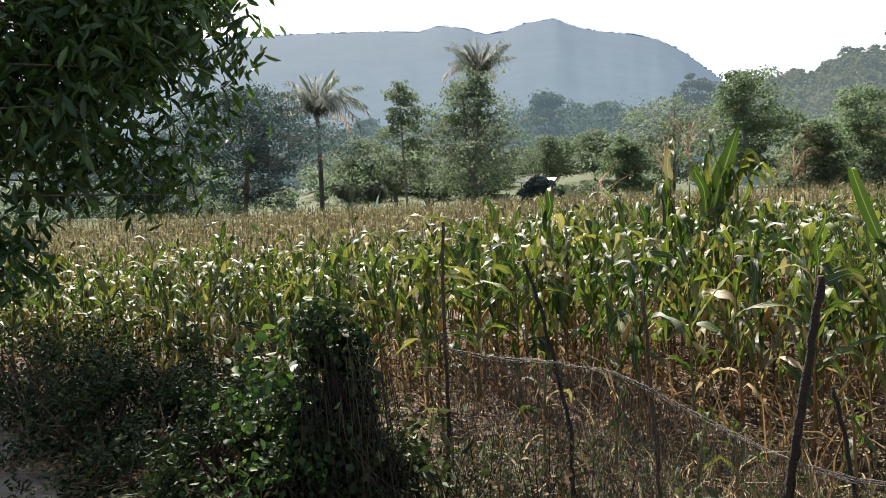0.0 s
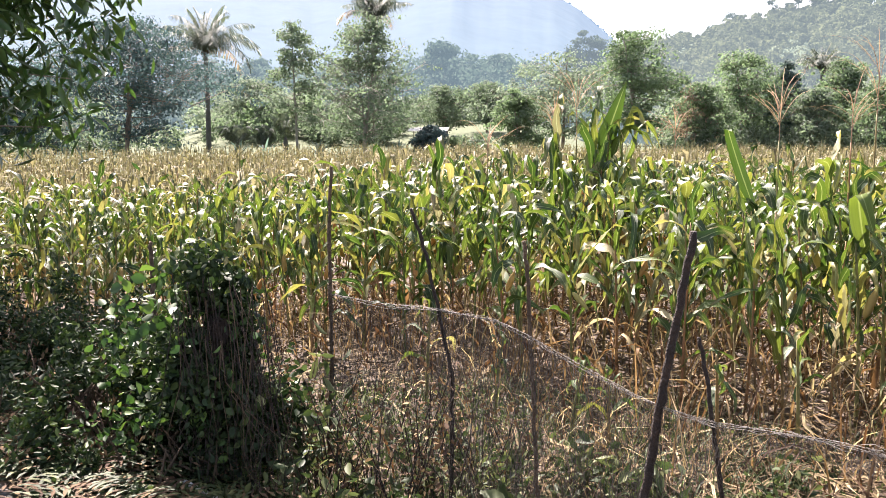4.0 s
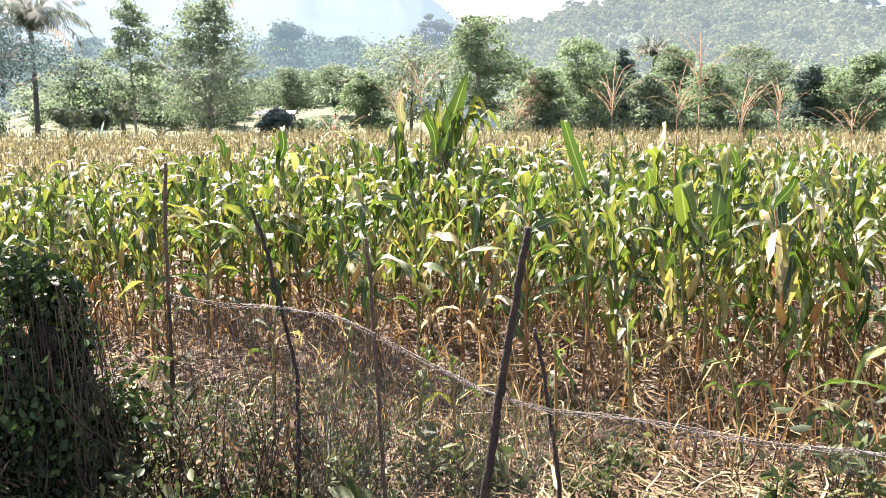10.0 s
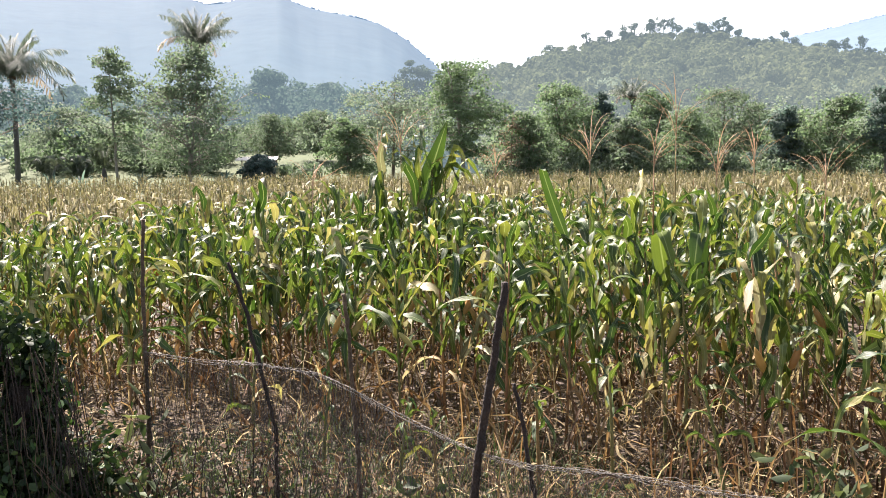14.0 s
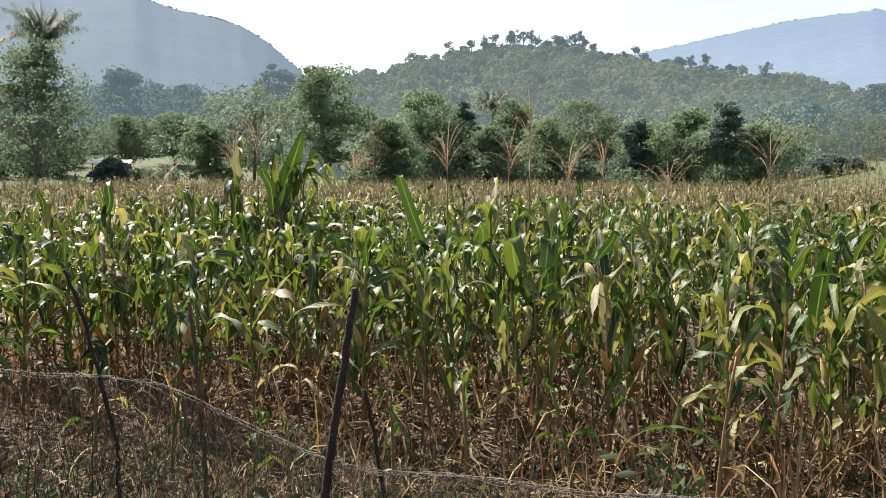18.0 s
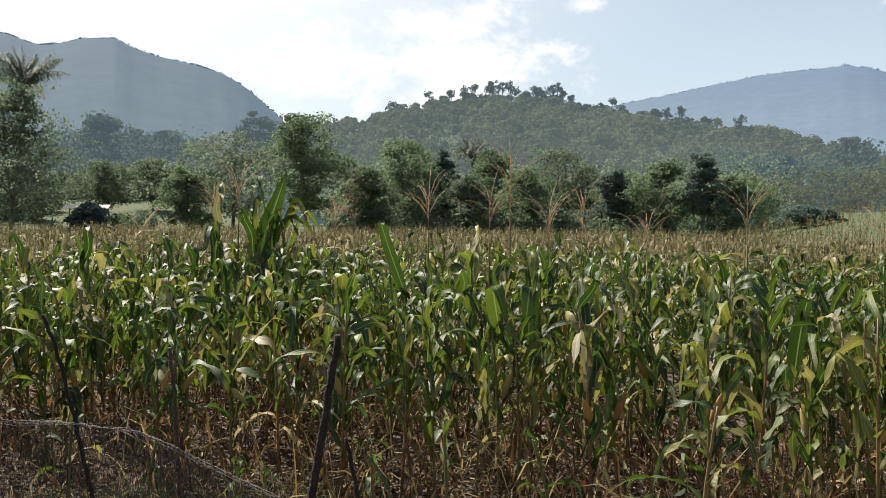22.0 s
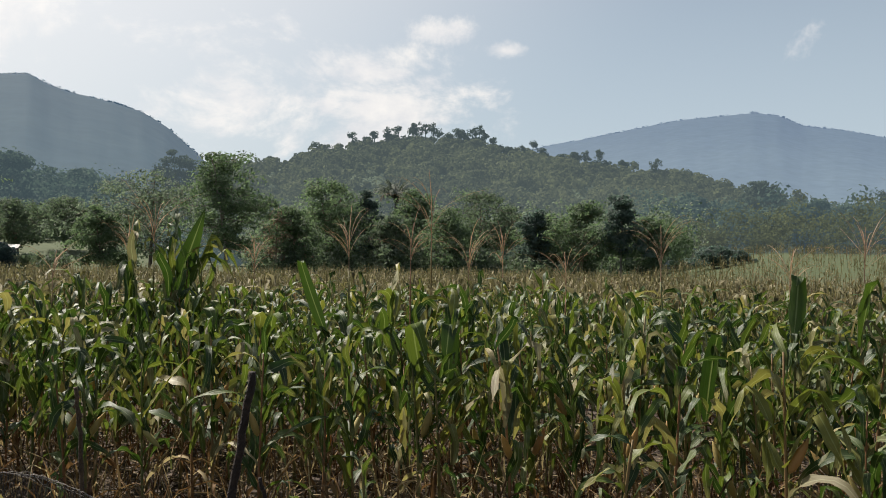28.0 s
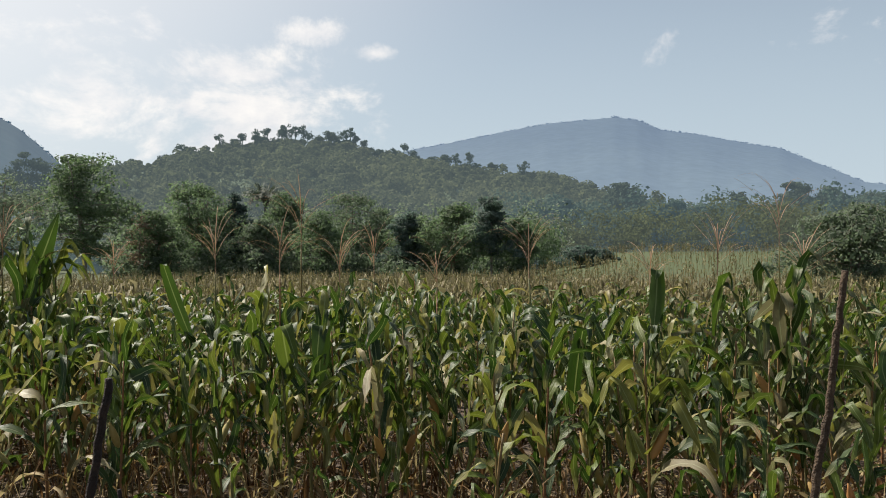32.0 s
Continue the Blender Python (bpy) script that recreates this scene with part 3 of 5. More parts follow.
def spot(az, d):
    x, y = polar(az, d)
    return x, y, float(terrain(x, y))


# ------------------------------------------------------------------ ground, path, slopes
def sheet(name, rr, aa, height, mat, label, category):
    R, A = np.meshgrid(rr, np.radians(aa), indexing="ij")
    X, Y = R * np.sin(A), R * np.cos(A)
    Z = height(X, Y)
    n, m = R.shape
    i, j = np.meshgrid(np.arange(n - 1), np.arange(m - 1), indexing="ij")
    f = np.stack([i * m + j, (i + 1) * m + j, (i + 1) * m + j + 1, i * m + j + 1], -1).reshape(-1, 4)
    g = Geo().add(np.stack([X, Y, Z], -1).reshape(-1, 3), f[:, ::-1])
    return tagged(new(name, g.mesh(name, mat)), label, category, kind="structure")


sheet("ground", np.concatenate([[0.01], np.geomspace(0.4, 4200, 190)]), np.linspace(-180, 180, 361), terrain, M_GROUND,
      "dry brown field soil turning to pale grass", "ground")


def slab():
    """Concrete path with a worn, uneven edge and a real thickness."""
    rng = np.random.default_rng(5)
    ts = np.arange(-14, 22.01, 0.25)
    off = np.array([1.17, 1.15, -1.05, -1.07])
    jit = rng.normal(0, 0.018, (len(ts), 2))
    v = []
    for t, (a, b) in zip(ts, jit):
        p = PATH_D * t
        for k, (o, dz) in enumerate(zip(off, (0.24, 0.34, 0.34, 0.24))):
            q = p + PATH_N * (o + (a if k < 2 else b))
            v.append((q[0], q[1], dz + 0.006 * math.sin(3.1 * t + k)))
    m = 4
    f = [(i * m + j, (i + 1) * m + j, (i + 1) * m + j + 1, i * m + j + 1) for i in range(len(ts) - 1) for j in range(3)]
    g = Geo().add(v, f)
    return tagged(new("path", g.mesh("path", M_CONCRETE, smooth=False)), "worn grey concrete village path", "path", kind="structure")


slab()


def skyline(points):
    az, el = np.array(points).T
    return lambda a: np.interp(a, az, el)


WEST = skyline([(-75, 5.5), (-60, 7.2), (-45, 8.8), (-34, 9.3), (-28, 9.41), (-25.5, 9.55), (-19.9, 9.57), (-17.7, 9.43), (-16.4, 9.75), (-14.8, 9.55), (-13.4, 9.08), (-12.3, 9.2),
                (-10.9, 9.62), (-9.05, 9.8), (-7.9, 9.25), (-6.6, 8.9), (-4.3, 8.5), (-2.7, 8.05), (-1.2, 7.2), (0, 6.15), (1.15, 5.15), (2.6, 4.0), (5, 2.6), (9, 1.0), (13, 0.0)])
EAST = skyline([(10, 2.5), (17, 5.2), (22.4, 6.6), (24.6, 6.98), (28.6, 7.76), (30.8, 8.15), (33.3, 8.35), (35.4, 8.5), (36.8, 8.25), (38.2, 7.6), (40.6, 7.24), (42.6, 6.75),
                (45.2, 6.23), (47, 5.38), (48.6, 4.65), (49.8, 4.04), (53, 3.7), (60, 2.6), (75, 1.5)])
HILL = skyline([(-2, 1.5), (0, 3.6), (2.0, 4.6), (3.7, 4.95), (5.1, 5.1), (6.5, 5.3), (7.9, 5.75), (9.35, 5.95), (11.5, 6.2), (13.7, 6.55), (15.1, 6.6), (16.6, 6.6), (18.4, 6.3), (20.3, 5.95),
                (22, 5.7), (23.9, 5.25), (26, 4.85), (28.5, 4.6), (30.9, 4.4), (32.9, 4.0), (34.3, 3.5), (36, 3.0), (39, 2.3), (44, 1.6), (52, 1.3), (65, 0.8)])


def slope(name, line, near, ridge, mat, label, rough, az0, az1, step):
    rr = np.concatenate([np.linspace(near, ridge, 44), np.linspace(ridge * 1.03, ridge * 1.4, 8)])

    def height(X, Y):
        R, A = np.hypot(X, Y), np.degrees(np.arctan2(X, Y))
        top = ridge * np.tan(np.radians(line(A))) + EYE
        u = np.clip((R - near) / (ridge - near), 0, 1)
        back = np.clip((R - ridge) / (0.4 * ridge), 0, 1)
        base = u ** 0.85 * (1 - 0.5 * back ** 1.4)
        gul = np.sin(A * 1.9 + 2.0 * np.sin(R / ridge * 5)) + 0.6 * np.sin(A * 4.3 + R / ridge * 9) + 0.4 * np.sin(A * 9.1 - R / ridge * 14)
        return top * base + rough * gul * np.sin(np.pi * np.clip(u, 0, 1)) * (back == 0) - 1.2 * (u == 0)
    return sheet(name, rr, np.arange(az0, az1 + step / 2, step), height, mat, label, "mountain"), height


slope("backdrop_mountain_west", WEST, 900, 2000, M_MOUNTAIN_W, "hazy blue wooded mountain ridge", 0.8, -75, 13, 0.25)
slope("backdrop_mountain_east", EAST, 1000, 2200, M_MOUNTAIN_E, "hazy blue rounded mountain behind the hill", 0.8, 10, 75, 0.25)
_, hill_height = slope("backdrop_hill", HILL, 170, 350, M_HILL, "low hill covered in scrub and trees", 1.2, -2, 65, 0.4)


def ridge_trees(name, line, ridge, count, size, mat, label, seed, az0, az1):
    """The fringe of tree crowns on a far ridge."""
    rng = np.random.default_rng(seed)
    g = Geo()
    az = rng.uniform(az0, az1, count)
    for a in az:
        x, y = polar(a, ridge)
        h = size * rng.uniform(0.5, 1.6)
        c = rng.normal(0, 1, (7, 3)) * (h * 0.35, h * 0.35, h * 0.22) + (x, y, rise(float(line(a)), ridge) - h * 0.1)
        leaves(g, c, h * 0.6, rng, ratio=0.8)
    return tagged(new(name, g.mesh(name, mat)), label, "trees", kind="stuff")


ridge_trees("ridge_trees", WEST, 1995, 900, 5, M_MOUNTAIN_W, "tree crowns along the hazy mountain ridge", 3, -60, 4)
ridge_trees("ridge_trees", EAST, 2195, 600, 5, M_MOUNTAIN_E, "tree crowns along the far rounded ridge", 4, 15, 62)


# ------------------------------------------------------------------ trees
def crown_points(rng, centre, radii, clumps, per, spread, shell=0.55):
    """Leaf centres in clumps that fill an uneven crown."""
    d = rng.normal(size=(clumps, 3))
    d /= np.linalg.norm(d, axis=1, keepdims=True)
    r = shell + (1 - shell) * rng.uniform(0, 1, clumps) ** 0.6
    r *= rng.uniform(0.75, 1.12, clumps)
    cc = np.asarray(centre) + d * r[:, None] * np.asarray(radii)
    off = rng.normal(size=(clumps, per, 3))
    off *= (0.75 + 0.25 * rng.uniform(0, 1, (clumps, per, 1))) * 1.6 / np.linalg.norm(off, axis=2, keepdims=True)
    pts = cc[:, None] + off * spread * np.array([1, 1, 0.75])
    return (off + 0.5 * d[:, None] + (0, 0, 0.25)).reshape(-1, 3), pts.reshape(-1, 3)


SHAPES = {"oval": ((0, 0.3, 0.55, 0.8, 1), (.55, .95, 1.0, .72, .25)), "broad": ((0, 0.25, 0.6, 0.85, 1), (.75, 1.0, 1.0, .8, .4)), "column": ((0, 0.4, 0.7, 1), (.7, 1.0, .85, .4)),
          "umbrella": ((0, 0.5, 1), (.6, 1.0, .7)), "cone": ((0, 0.3, 0.6, 1), (.85, 1.0, .62, .14))}


def tree(label, az, d, top_el, half_deg, leaf_mat, bark=None, seed=1, trunk=0.2, limbs=24, twigs=9, per=30, leaf=0.3, shape="oval", category="tree", name="tree", group="field-side trees", girth=0.011, ratio=0.65, spread=0.11, flat=0.65, bias=1.0, climb=(0.15, 0.7), leaders=1):
    """Tapered trunk, limbs that fork into twigs, and a spray of leaves round each twig's end."""
    rng = np.random.default_rng(seed)
    x, y, z0 = spot(az, d)
    H = rise(top_el, d) - z0
    W = 1.3 * d * math.tan(radians(half_deg))
    t = thing(name, label, category, group, (x, y, z0))
    r0 = max(0.07, girth * H)
    stems, trunks = [], []
    for k in range(leaders):
        off = np.array([rng.normal(0, 0.25), rng.normal(0, 0.25)]) * W * (0 if leaders == 1 else 1)
        lean = rng.normal(0, 0.025, 2) * H + off
        s = np.linspace(0, 1, 10)
        top = H * (0.93 if k == 0 else rng.uniform(0.7, 0.88))
        p = np.stack([lean[0] * s ** 1.6, lean[1] * s ** 1.6, -0.3 + (top + 0.3) * s], -1) + rng.normal(0, 0.012 * H / 3, (10, 3)) * (s[:, None] > 0.1) * (1, 1, 0)
        stems.append(p)
        trunks.append(part("trunk", tube(Geo(), p, r0 * (1.2 - 1.08 * s) + 0.018, 8), bark or M_BARK, t))
    centres = []
    for k in range(limbs):
        p = stems[k % leaders]
        u = ((k + rng.uniform(0, 1)) / limbs) ** bias
        za = H * (trunk + (0.9 - trunk) * u ** 0.85)
        st = np.array([np.interp(za, p[:, 2], p[:, c]) for c in range(3)])
        head = k * 2.4 + rng.normal(0, 0.4)
        lobe = 1 + 0.2 * math.sin(2 * head + seed) + 0.14 * math.sin(5 * u + 3 * head + 2 * seed)
        reach = W * float(np.interp(u, *SHAPES[shape])) * rng.uniform(0.45, 1.2) * lobe
        lift = rng.uniform(*climb)
        dome = lambda p_: H * (0.99 - 0.34 * min(1.3, math.hypot(p_[0], p_[1]) / W) ** 2 - 0.16 * max(0.0, math.sin(2.5 * math.atan2(p_[1], p_[0]) + 1.7 * seed)) * min(1.0, math.hypot(p_[0], p_[1]) / W * 2)) + rng.normal(0, 0.04) * H
        end = np.array([math.cos(head) * reach, math.sin(head) * reach, za + reach * lift])
        end[2] = min(end[2], dome(end))
        mid_ = (st + end) / 2 + rng.normal(0, 0.05, 3) * reach + (0, 0, -0.08 * reach)
        r1 = r0 * (0.5 - 0.3 * u)
        lg = tube(Geo(), [st, (st + mid_) / 2, mid_, end], [r1, r1 * 0.8, r1 * 0.6, r1 * 0.25 + 0.008], 5)
        centres.append(end)
        for _ in range(twigs):
            v = rng.uniform(0.25, 1.0)
            q0 = st + (mid_ - st) * min(1, v * 2) if v < 0.5 else mid_ + (end - mid_) * (2 * v - 1)
            q1 = q0 + rng.normal(0, 0.24, 3) * reach * (1, 1, 0.75) + (0, 0, 0.1 * reach)
            q1[2] = min(q1[2], dome(q1))
            tube(lg, [q0, (q0 + q1) / 2 + rng.normal(0, 0.03, 3) * reach, q1], [r1 * 0.35 + 0.006, r1 * 0.25 + 0.005, 0.006], 3, cap=False)
            centres.append(q1)
        part("limb", lg, bark or M_BARK, trunks[k % leaders])
    for p in stems:
        centres += [p[-1] + rng.normal(0, 0.1, 3) * W * (1, 1, 0.3) for _ in range(4)]
    cc = np.array(centres)
    sp = spread * W + 0.12
    n = rng.integers(int(per * 0.6), int(per * 1.9), len(cc))
    pp = np.repeat(cc, n, 0)
    off = rng.normal(size=pp.shape)
    off *= rng.uniform(0.6, 1.0, (len(pp), 1)) * 1.7 / np.linalg.norm(off, axis=1, keepdims=True)
    pp = pp + off * sp * rng.uniform(0.6, 1.35, (len(cc), 1)).repeat(n, 0) * (1, 1, flat * 0.8) - (0, 0, 0.02 * H)
    out = off + 0.35 * (pp - (0, 0, 0.55 * H)) / W + (0, 0, 0.25)
    keep = pp[:, 2] > 0.25
    pp, out = pp[keep], out[keep]
    crown = Geo()
    leaves(crown, pp, leaf * (0.8 if d < 120 else 1.0), rng, ratio=ratio, droop=0.2, facing=out)
    tagged(part("crown", crown, leaf_mat, t), kind="stuff")
    return t


def palm(label, az, d, hub_el, frond, seed, lean=0.0, fall=72, droop=92, category="palm tree"):
    """Coconut palm: ringed trunk, fronds with hanging leaflets, nuts."""
    rng = np.random.default_rng(seed)
    x, y, z0 = spot(az, d)
    H = rise(hub_el, d) - z0
    t = thing("coconut_palm", label, category, "coconut palms", (x, y, z0))
    g = Geo()
    s = np.linspace(0, 1, 14)
    pts = np.stack([lean * s ** 1.5, 0.15 * np.sin(s * 3), -0.3 + (H + 0.3) * s], -1)
    tube(g, pts, 0.27 - 0.08 * s + 0.012 * (np.arange(14) % 2), 9)
    part("trunk", g, M_PALM_BARK, t)
    hub = pts[-1]
    for k in range(30):
        fg = Geo()
        u = k / 30
        head = k * 2.399 + rng.normal(0, 0.15)
        a0 = 89 - fall * u ** 0.8 + rng.normal(0, 6)
        a1 = a0 - rng.uniform(18, 45) - droop * u if u < 0.92 else -88
        L = frond * rng.uniform(0.85, 1.1) * (0.75 + 0.3 * min(1, 1.8 * u))
        ss = np.linspace(0, 1, 15)
        ang = np.radians(np.maximum(a0 + (a1 - a0) * ss ** 1.3, -89))
        rad = np.concatenate([[0], np.cumsum(np.cos(ang[:-1]))]) * L / 14
        up = np.concatenate([[0], np.cumsum(np.sin(ang[:-1]))]) * L / 14
        h = np.array([math.sin(head), math.cos(head), 0])
        side = np.array([h[1], -h[0], 0])
        rach = hub + rad[:, None] * h + up[:, None] * np.array([0, 0, 1.0])
        tube(fg, rach, 0.045 * (1 - 0.8 * ss), 4)
        for j in np.arange(1.5, 14, 0.36):
            p = np.array([np.interp(j, np.arange(15), rach[:, c]) for c in range(3)])
            v = j / 14
            ll = 0.24 * frond * math.sin(math.pi * min(0.98, 0.12 + 0.85 * v)) ** 0.6
            for sg in (-1, 1):
                dirv = side * sg * rng.uniform(0.6, 0.9) + h * 0.45 + np.array([0, 0, -rng.uniform(0.25, 1.3)])
                dirv /= np.linalg.norm(dirv)
                wv = np.cross(dirv, [0, 0, 1.0]); wv /= np.linalg.norm(wv) + 1e-9
                wv *= 0.03 * frond / 4
                e = p + dirv * ll
                m_ = p + dirv * ll * 0.5 + (0, 0, 0.02)
                fg.add([p - wv * .6, p + wv * .6, m_ + wv, m_ - wv, e + wv * 0.2, e - wv * 0.2], [[0, 1, 2, 3], [3, 2, 4, 5]])
        part("frond", fg, M_PALM if u < 0.92 else M_TREE_BROWN, t, "" if u < 0.92 else "dry hanging frond")
    for k in range(7):
        ng = Geo()
        a = k * 0.9
        c = hub + (0.28 * math.cos(a), 0.28 * math.sin(a), -0.35 - 0.1 * (k % 3))
        tube(ng, [c + (0, 0, 0.14), c + (0, 0, 0.1), c, c - (0, 0, 0.1), c - (0, 0, 0.14)], [0.02, 0.09, 0.13, 0.09, 0.02], 7)
        part("coconut", ng, M_STICK, t)
    return t


palm("tall coconut palm with full drooping crown", -24.4, 95, 4.8, 6.0, 11)
palm("coconut palm rising behind pale leafy tree", -14.2, 104, 6.6, 5.4, 12, 0.4, 46, 42)
palm("low coconut palm among the woods", 13.1, 112, 3.3, 3.6, 13)


def young_palm(label, az, d, top_el, spread, seed):
    """Trunkless young palm: arching fronds with paired leaflets from a short stub."""
    rng = np.random.default_rng(seed)
    x, y, z = spot(az, d)
    H = rise(top_el, d) - z
    t = thing("young_palm", label, "palm", "young palms", (x, y, z))
    part("stub", tube(Geo(), [(0, 0, -0.1), (0, 0, 0.3 * H), (0, 0, 0.4 * H)], [0.3, 0.24, 0.1], 8), M_PALM_BARK, t)
    for k in range(16):
        g = Geo()
        head = k * 2.399
        h = np.array([math.cos(head), math.sin(head), 0.0])
        side = np.array([-h[1], h[0], 0.0])
        u = np.linspace(0, 1, 12)[:, None]
        reach = spread * rng.uniform(0.55, 1.1)
        top = H * rng.uniform(0.62, 1.0)
        rib = h * reach * u + np.array([0, 0, 1.0]) * (0.35 * H + (top - 0.35 * H) * np.sin(u * rng.uniform(1.7, 2.5)) / 1.0)
        tube(g, rib, 0.035 * (1 - 0.8 * u[:, 0]), 4)
        for q in np.arange(2, 11, 0.4):
            p = np.array([np.interp(q, np.arange(12), rib[:, c]) for c in range(3)])
            for sg in (-1, 1):
                e = p + (side * sg * 0.6 + h * 0.5 + (0, 0, -rng.uniform(0.1, 0.7))) * 0.75 * math.sin(0.4 + 0.22 * q)
                w = np.array([0, 0, 0.04]) + h * 0.03
                m_ = (p + e) / 2 + (0, 0, 0.05)
                g.add([p - w * .5, p + w * .5, m_ + w, m_ - w, e + w * .2, e - w * .2], [[0, 1, 2, 3], [3, 2, 4, 5]])
        part("frond", g, M_PALM, t)


young_palm("squat young palm with domed crown", -22.7, 84, 0.25, 2.0, 61)
young_palm("young palm with upright spreading fronds", -21.0, 86, 0.1, 1.1, 62)
young_palm("young palm with upright spreading fronds", -19.7, 92, 0.9, 1.6, 63)

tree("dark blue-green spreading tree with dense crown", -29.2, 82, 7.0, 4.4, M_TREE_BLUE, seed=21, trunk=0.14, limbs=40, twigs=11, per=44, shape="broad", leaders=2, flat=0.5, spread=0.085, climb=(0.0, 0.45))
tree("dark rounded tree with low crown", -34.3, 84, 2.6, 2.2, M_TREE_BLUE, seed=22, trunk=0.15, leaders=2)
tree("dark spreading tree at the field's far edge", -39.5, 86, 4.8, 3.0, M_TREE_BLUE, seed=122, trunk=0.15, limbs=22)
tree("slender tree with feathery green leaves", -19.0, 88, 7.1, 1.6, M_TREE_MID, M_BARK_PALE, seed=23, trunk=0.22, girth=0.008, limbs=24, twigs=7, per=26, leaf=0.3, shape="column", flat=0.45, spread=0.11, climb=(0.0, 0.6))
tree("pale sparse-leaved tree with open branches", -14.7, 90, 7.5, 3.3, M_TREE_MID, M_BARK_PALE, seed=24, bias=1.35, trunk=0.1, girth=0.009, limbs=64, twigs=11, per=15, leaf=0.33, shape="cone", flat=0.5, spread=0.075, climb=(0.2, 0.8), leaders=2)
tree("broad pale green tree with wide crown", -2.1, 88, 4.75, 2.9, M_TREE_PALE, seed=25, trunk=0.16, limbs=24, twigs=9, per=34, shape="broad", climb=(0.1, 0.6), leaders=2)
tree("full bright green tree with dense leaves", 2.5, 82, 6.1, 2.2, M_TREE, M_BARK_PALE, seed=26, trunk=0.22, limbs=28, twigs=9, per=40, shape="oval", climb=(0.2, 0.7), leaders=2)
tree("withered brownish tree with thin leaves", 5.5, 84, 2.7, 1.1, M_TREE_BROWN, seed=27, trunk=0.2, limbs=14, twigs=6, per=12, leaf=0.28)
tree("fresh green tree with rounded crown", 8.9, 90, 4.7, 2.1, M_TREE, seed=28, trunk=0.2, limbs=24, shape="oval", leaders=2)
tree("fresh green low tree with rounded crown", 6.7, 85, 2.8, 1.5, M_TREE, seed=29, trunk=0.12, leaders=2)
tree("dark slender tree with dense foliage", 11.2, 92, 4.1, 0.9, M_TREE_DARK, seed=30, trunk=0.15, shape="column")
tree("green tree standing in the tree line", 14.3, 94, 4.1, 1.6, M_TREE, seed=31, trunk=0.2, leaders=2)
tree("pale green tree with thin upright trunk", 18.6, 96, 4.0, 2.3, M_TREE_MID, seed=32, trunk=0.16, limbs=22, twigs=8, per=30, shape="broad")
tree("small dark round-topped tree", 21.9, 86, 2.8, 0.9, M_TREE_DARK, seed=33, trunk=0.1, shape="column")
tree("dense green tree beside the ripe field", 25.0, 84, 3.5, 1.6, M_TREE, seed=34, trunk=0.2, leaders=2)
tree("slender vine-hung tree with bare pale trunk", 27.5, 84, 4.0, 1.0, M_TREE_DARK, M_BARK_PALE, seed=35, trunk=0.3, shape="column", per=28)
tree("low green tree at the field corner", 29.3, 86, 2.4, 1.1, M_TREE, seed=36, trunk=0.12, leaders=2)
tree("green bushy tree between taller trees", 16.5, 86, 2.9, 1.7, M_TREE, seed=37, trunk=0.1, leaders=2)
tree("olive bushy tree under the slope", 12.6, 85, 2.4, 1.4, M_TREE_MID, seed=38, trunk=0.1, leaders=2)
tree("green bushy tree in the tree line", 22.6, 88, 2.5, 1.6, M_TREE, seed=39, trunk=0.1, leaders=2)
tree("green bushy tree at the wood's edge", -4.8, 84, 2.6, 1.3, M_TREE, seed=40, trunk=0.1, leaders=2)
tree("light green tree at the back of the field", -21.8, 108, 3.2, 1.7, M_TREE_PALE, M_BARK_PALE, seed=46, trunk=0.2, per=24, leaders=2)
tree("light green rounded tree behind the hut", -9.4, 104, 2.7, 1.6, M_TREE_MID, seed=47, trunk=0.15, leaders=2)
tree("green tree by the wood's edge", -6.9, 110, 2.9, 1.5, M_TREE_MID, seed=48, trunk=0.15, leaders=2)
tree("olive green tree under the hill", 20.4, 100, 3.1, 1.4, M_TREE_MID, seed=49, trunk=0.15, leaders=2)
# far trees in the haze, which their materials carry as emission
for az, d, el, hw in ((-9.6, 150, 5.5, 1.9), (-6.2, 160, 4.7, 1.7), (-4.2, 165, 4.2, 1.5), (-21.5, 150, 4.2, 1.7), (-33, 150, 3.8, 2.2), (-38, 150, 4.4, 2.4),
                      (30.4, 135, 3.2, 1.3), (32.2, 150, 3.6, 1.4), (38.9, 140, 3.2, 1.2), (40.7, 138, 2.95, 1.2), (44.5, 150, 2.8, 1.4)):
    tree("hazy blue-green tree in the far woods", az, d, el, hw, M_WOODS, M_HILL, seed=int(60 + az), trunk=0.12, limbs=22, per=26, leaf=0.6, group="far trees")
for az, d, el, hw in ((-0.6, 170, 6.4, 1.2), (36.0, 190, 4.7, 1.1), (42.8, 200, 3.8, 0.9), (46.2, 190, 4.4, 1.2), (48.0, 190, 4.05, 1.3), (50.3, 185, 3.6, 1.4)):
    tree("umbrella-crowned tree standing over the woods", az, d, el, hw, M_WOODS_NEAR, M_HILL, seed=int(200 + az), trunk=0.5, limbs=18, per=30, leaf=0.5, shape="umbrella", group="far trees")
tree("olive wind-bent bushy tree at the field's edge", 49.2, 62, 2.9, 2.8, M_TREE_MID, seed=90, trunk=0.05, limbs=26, per=40, leaf=0.3, shape="broad", leaders=2)


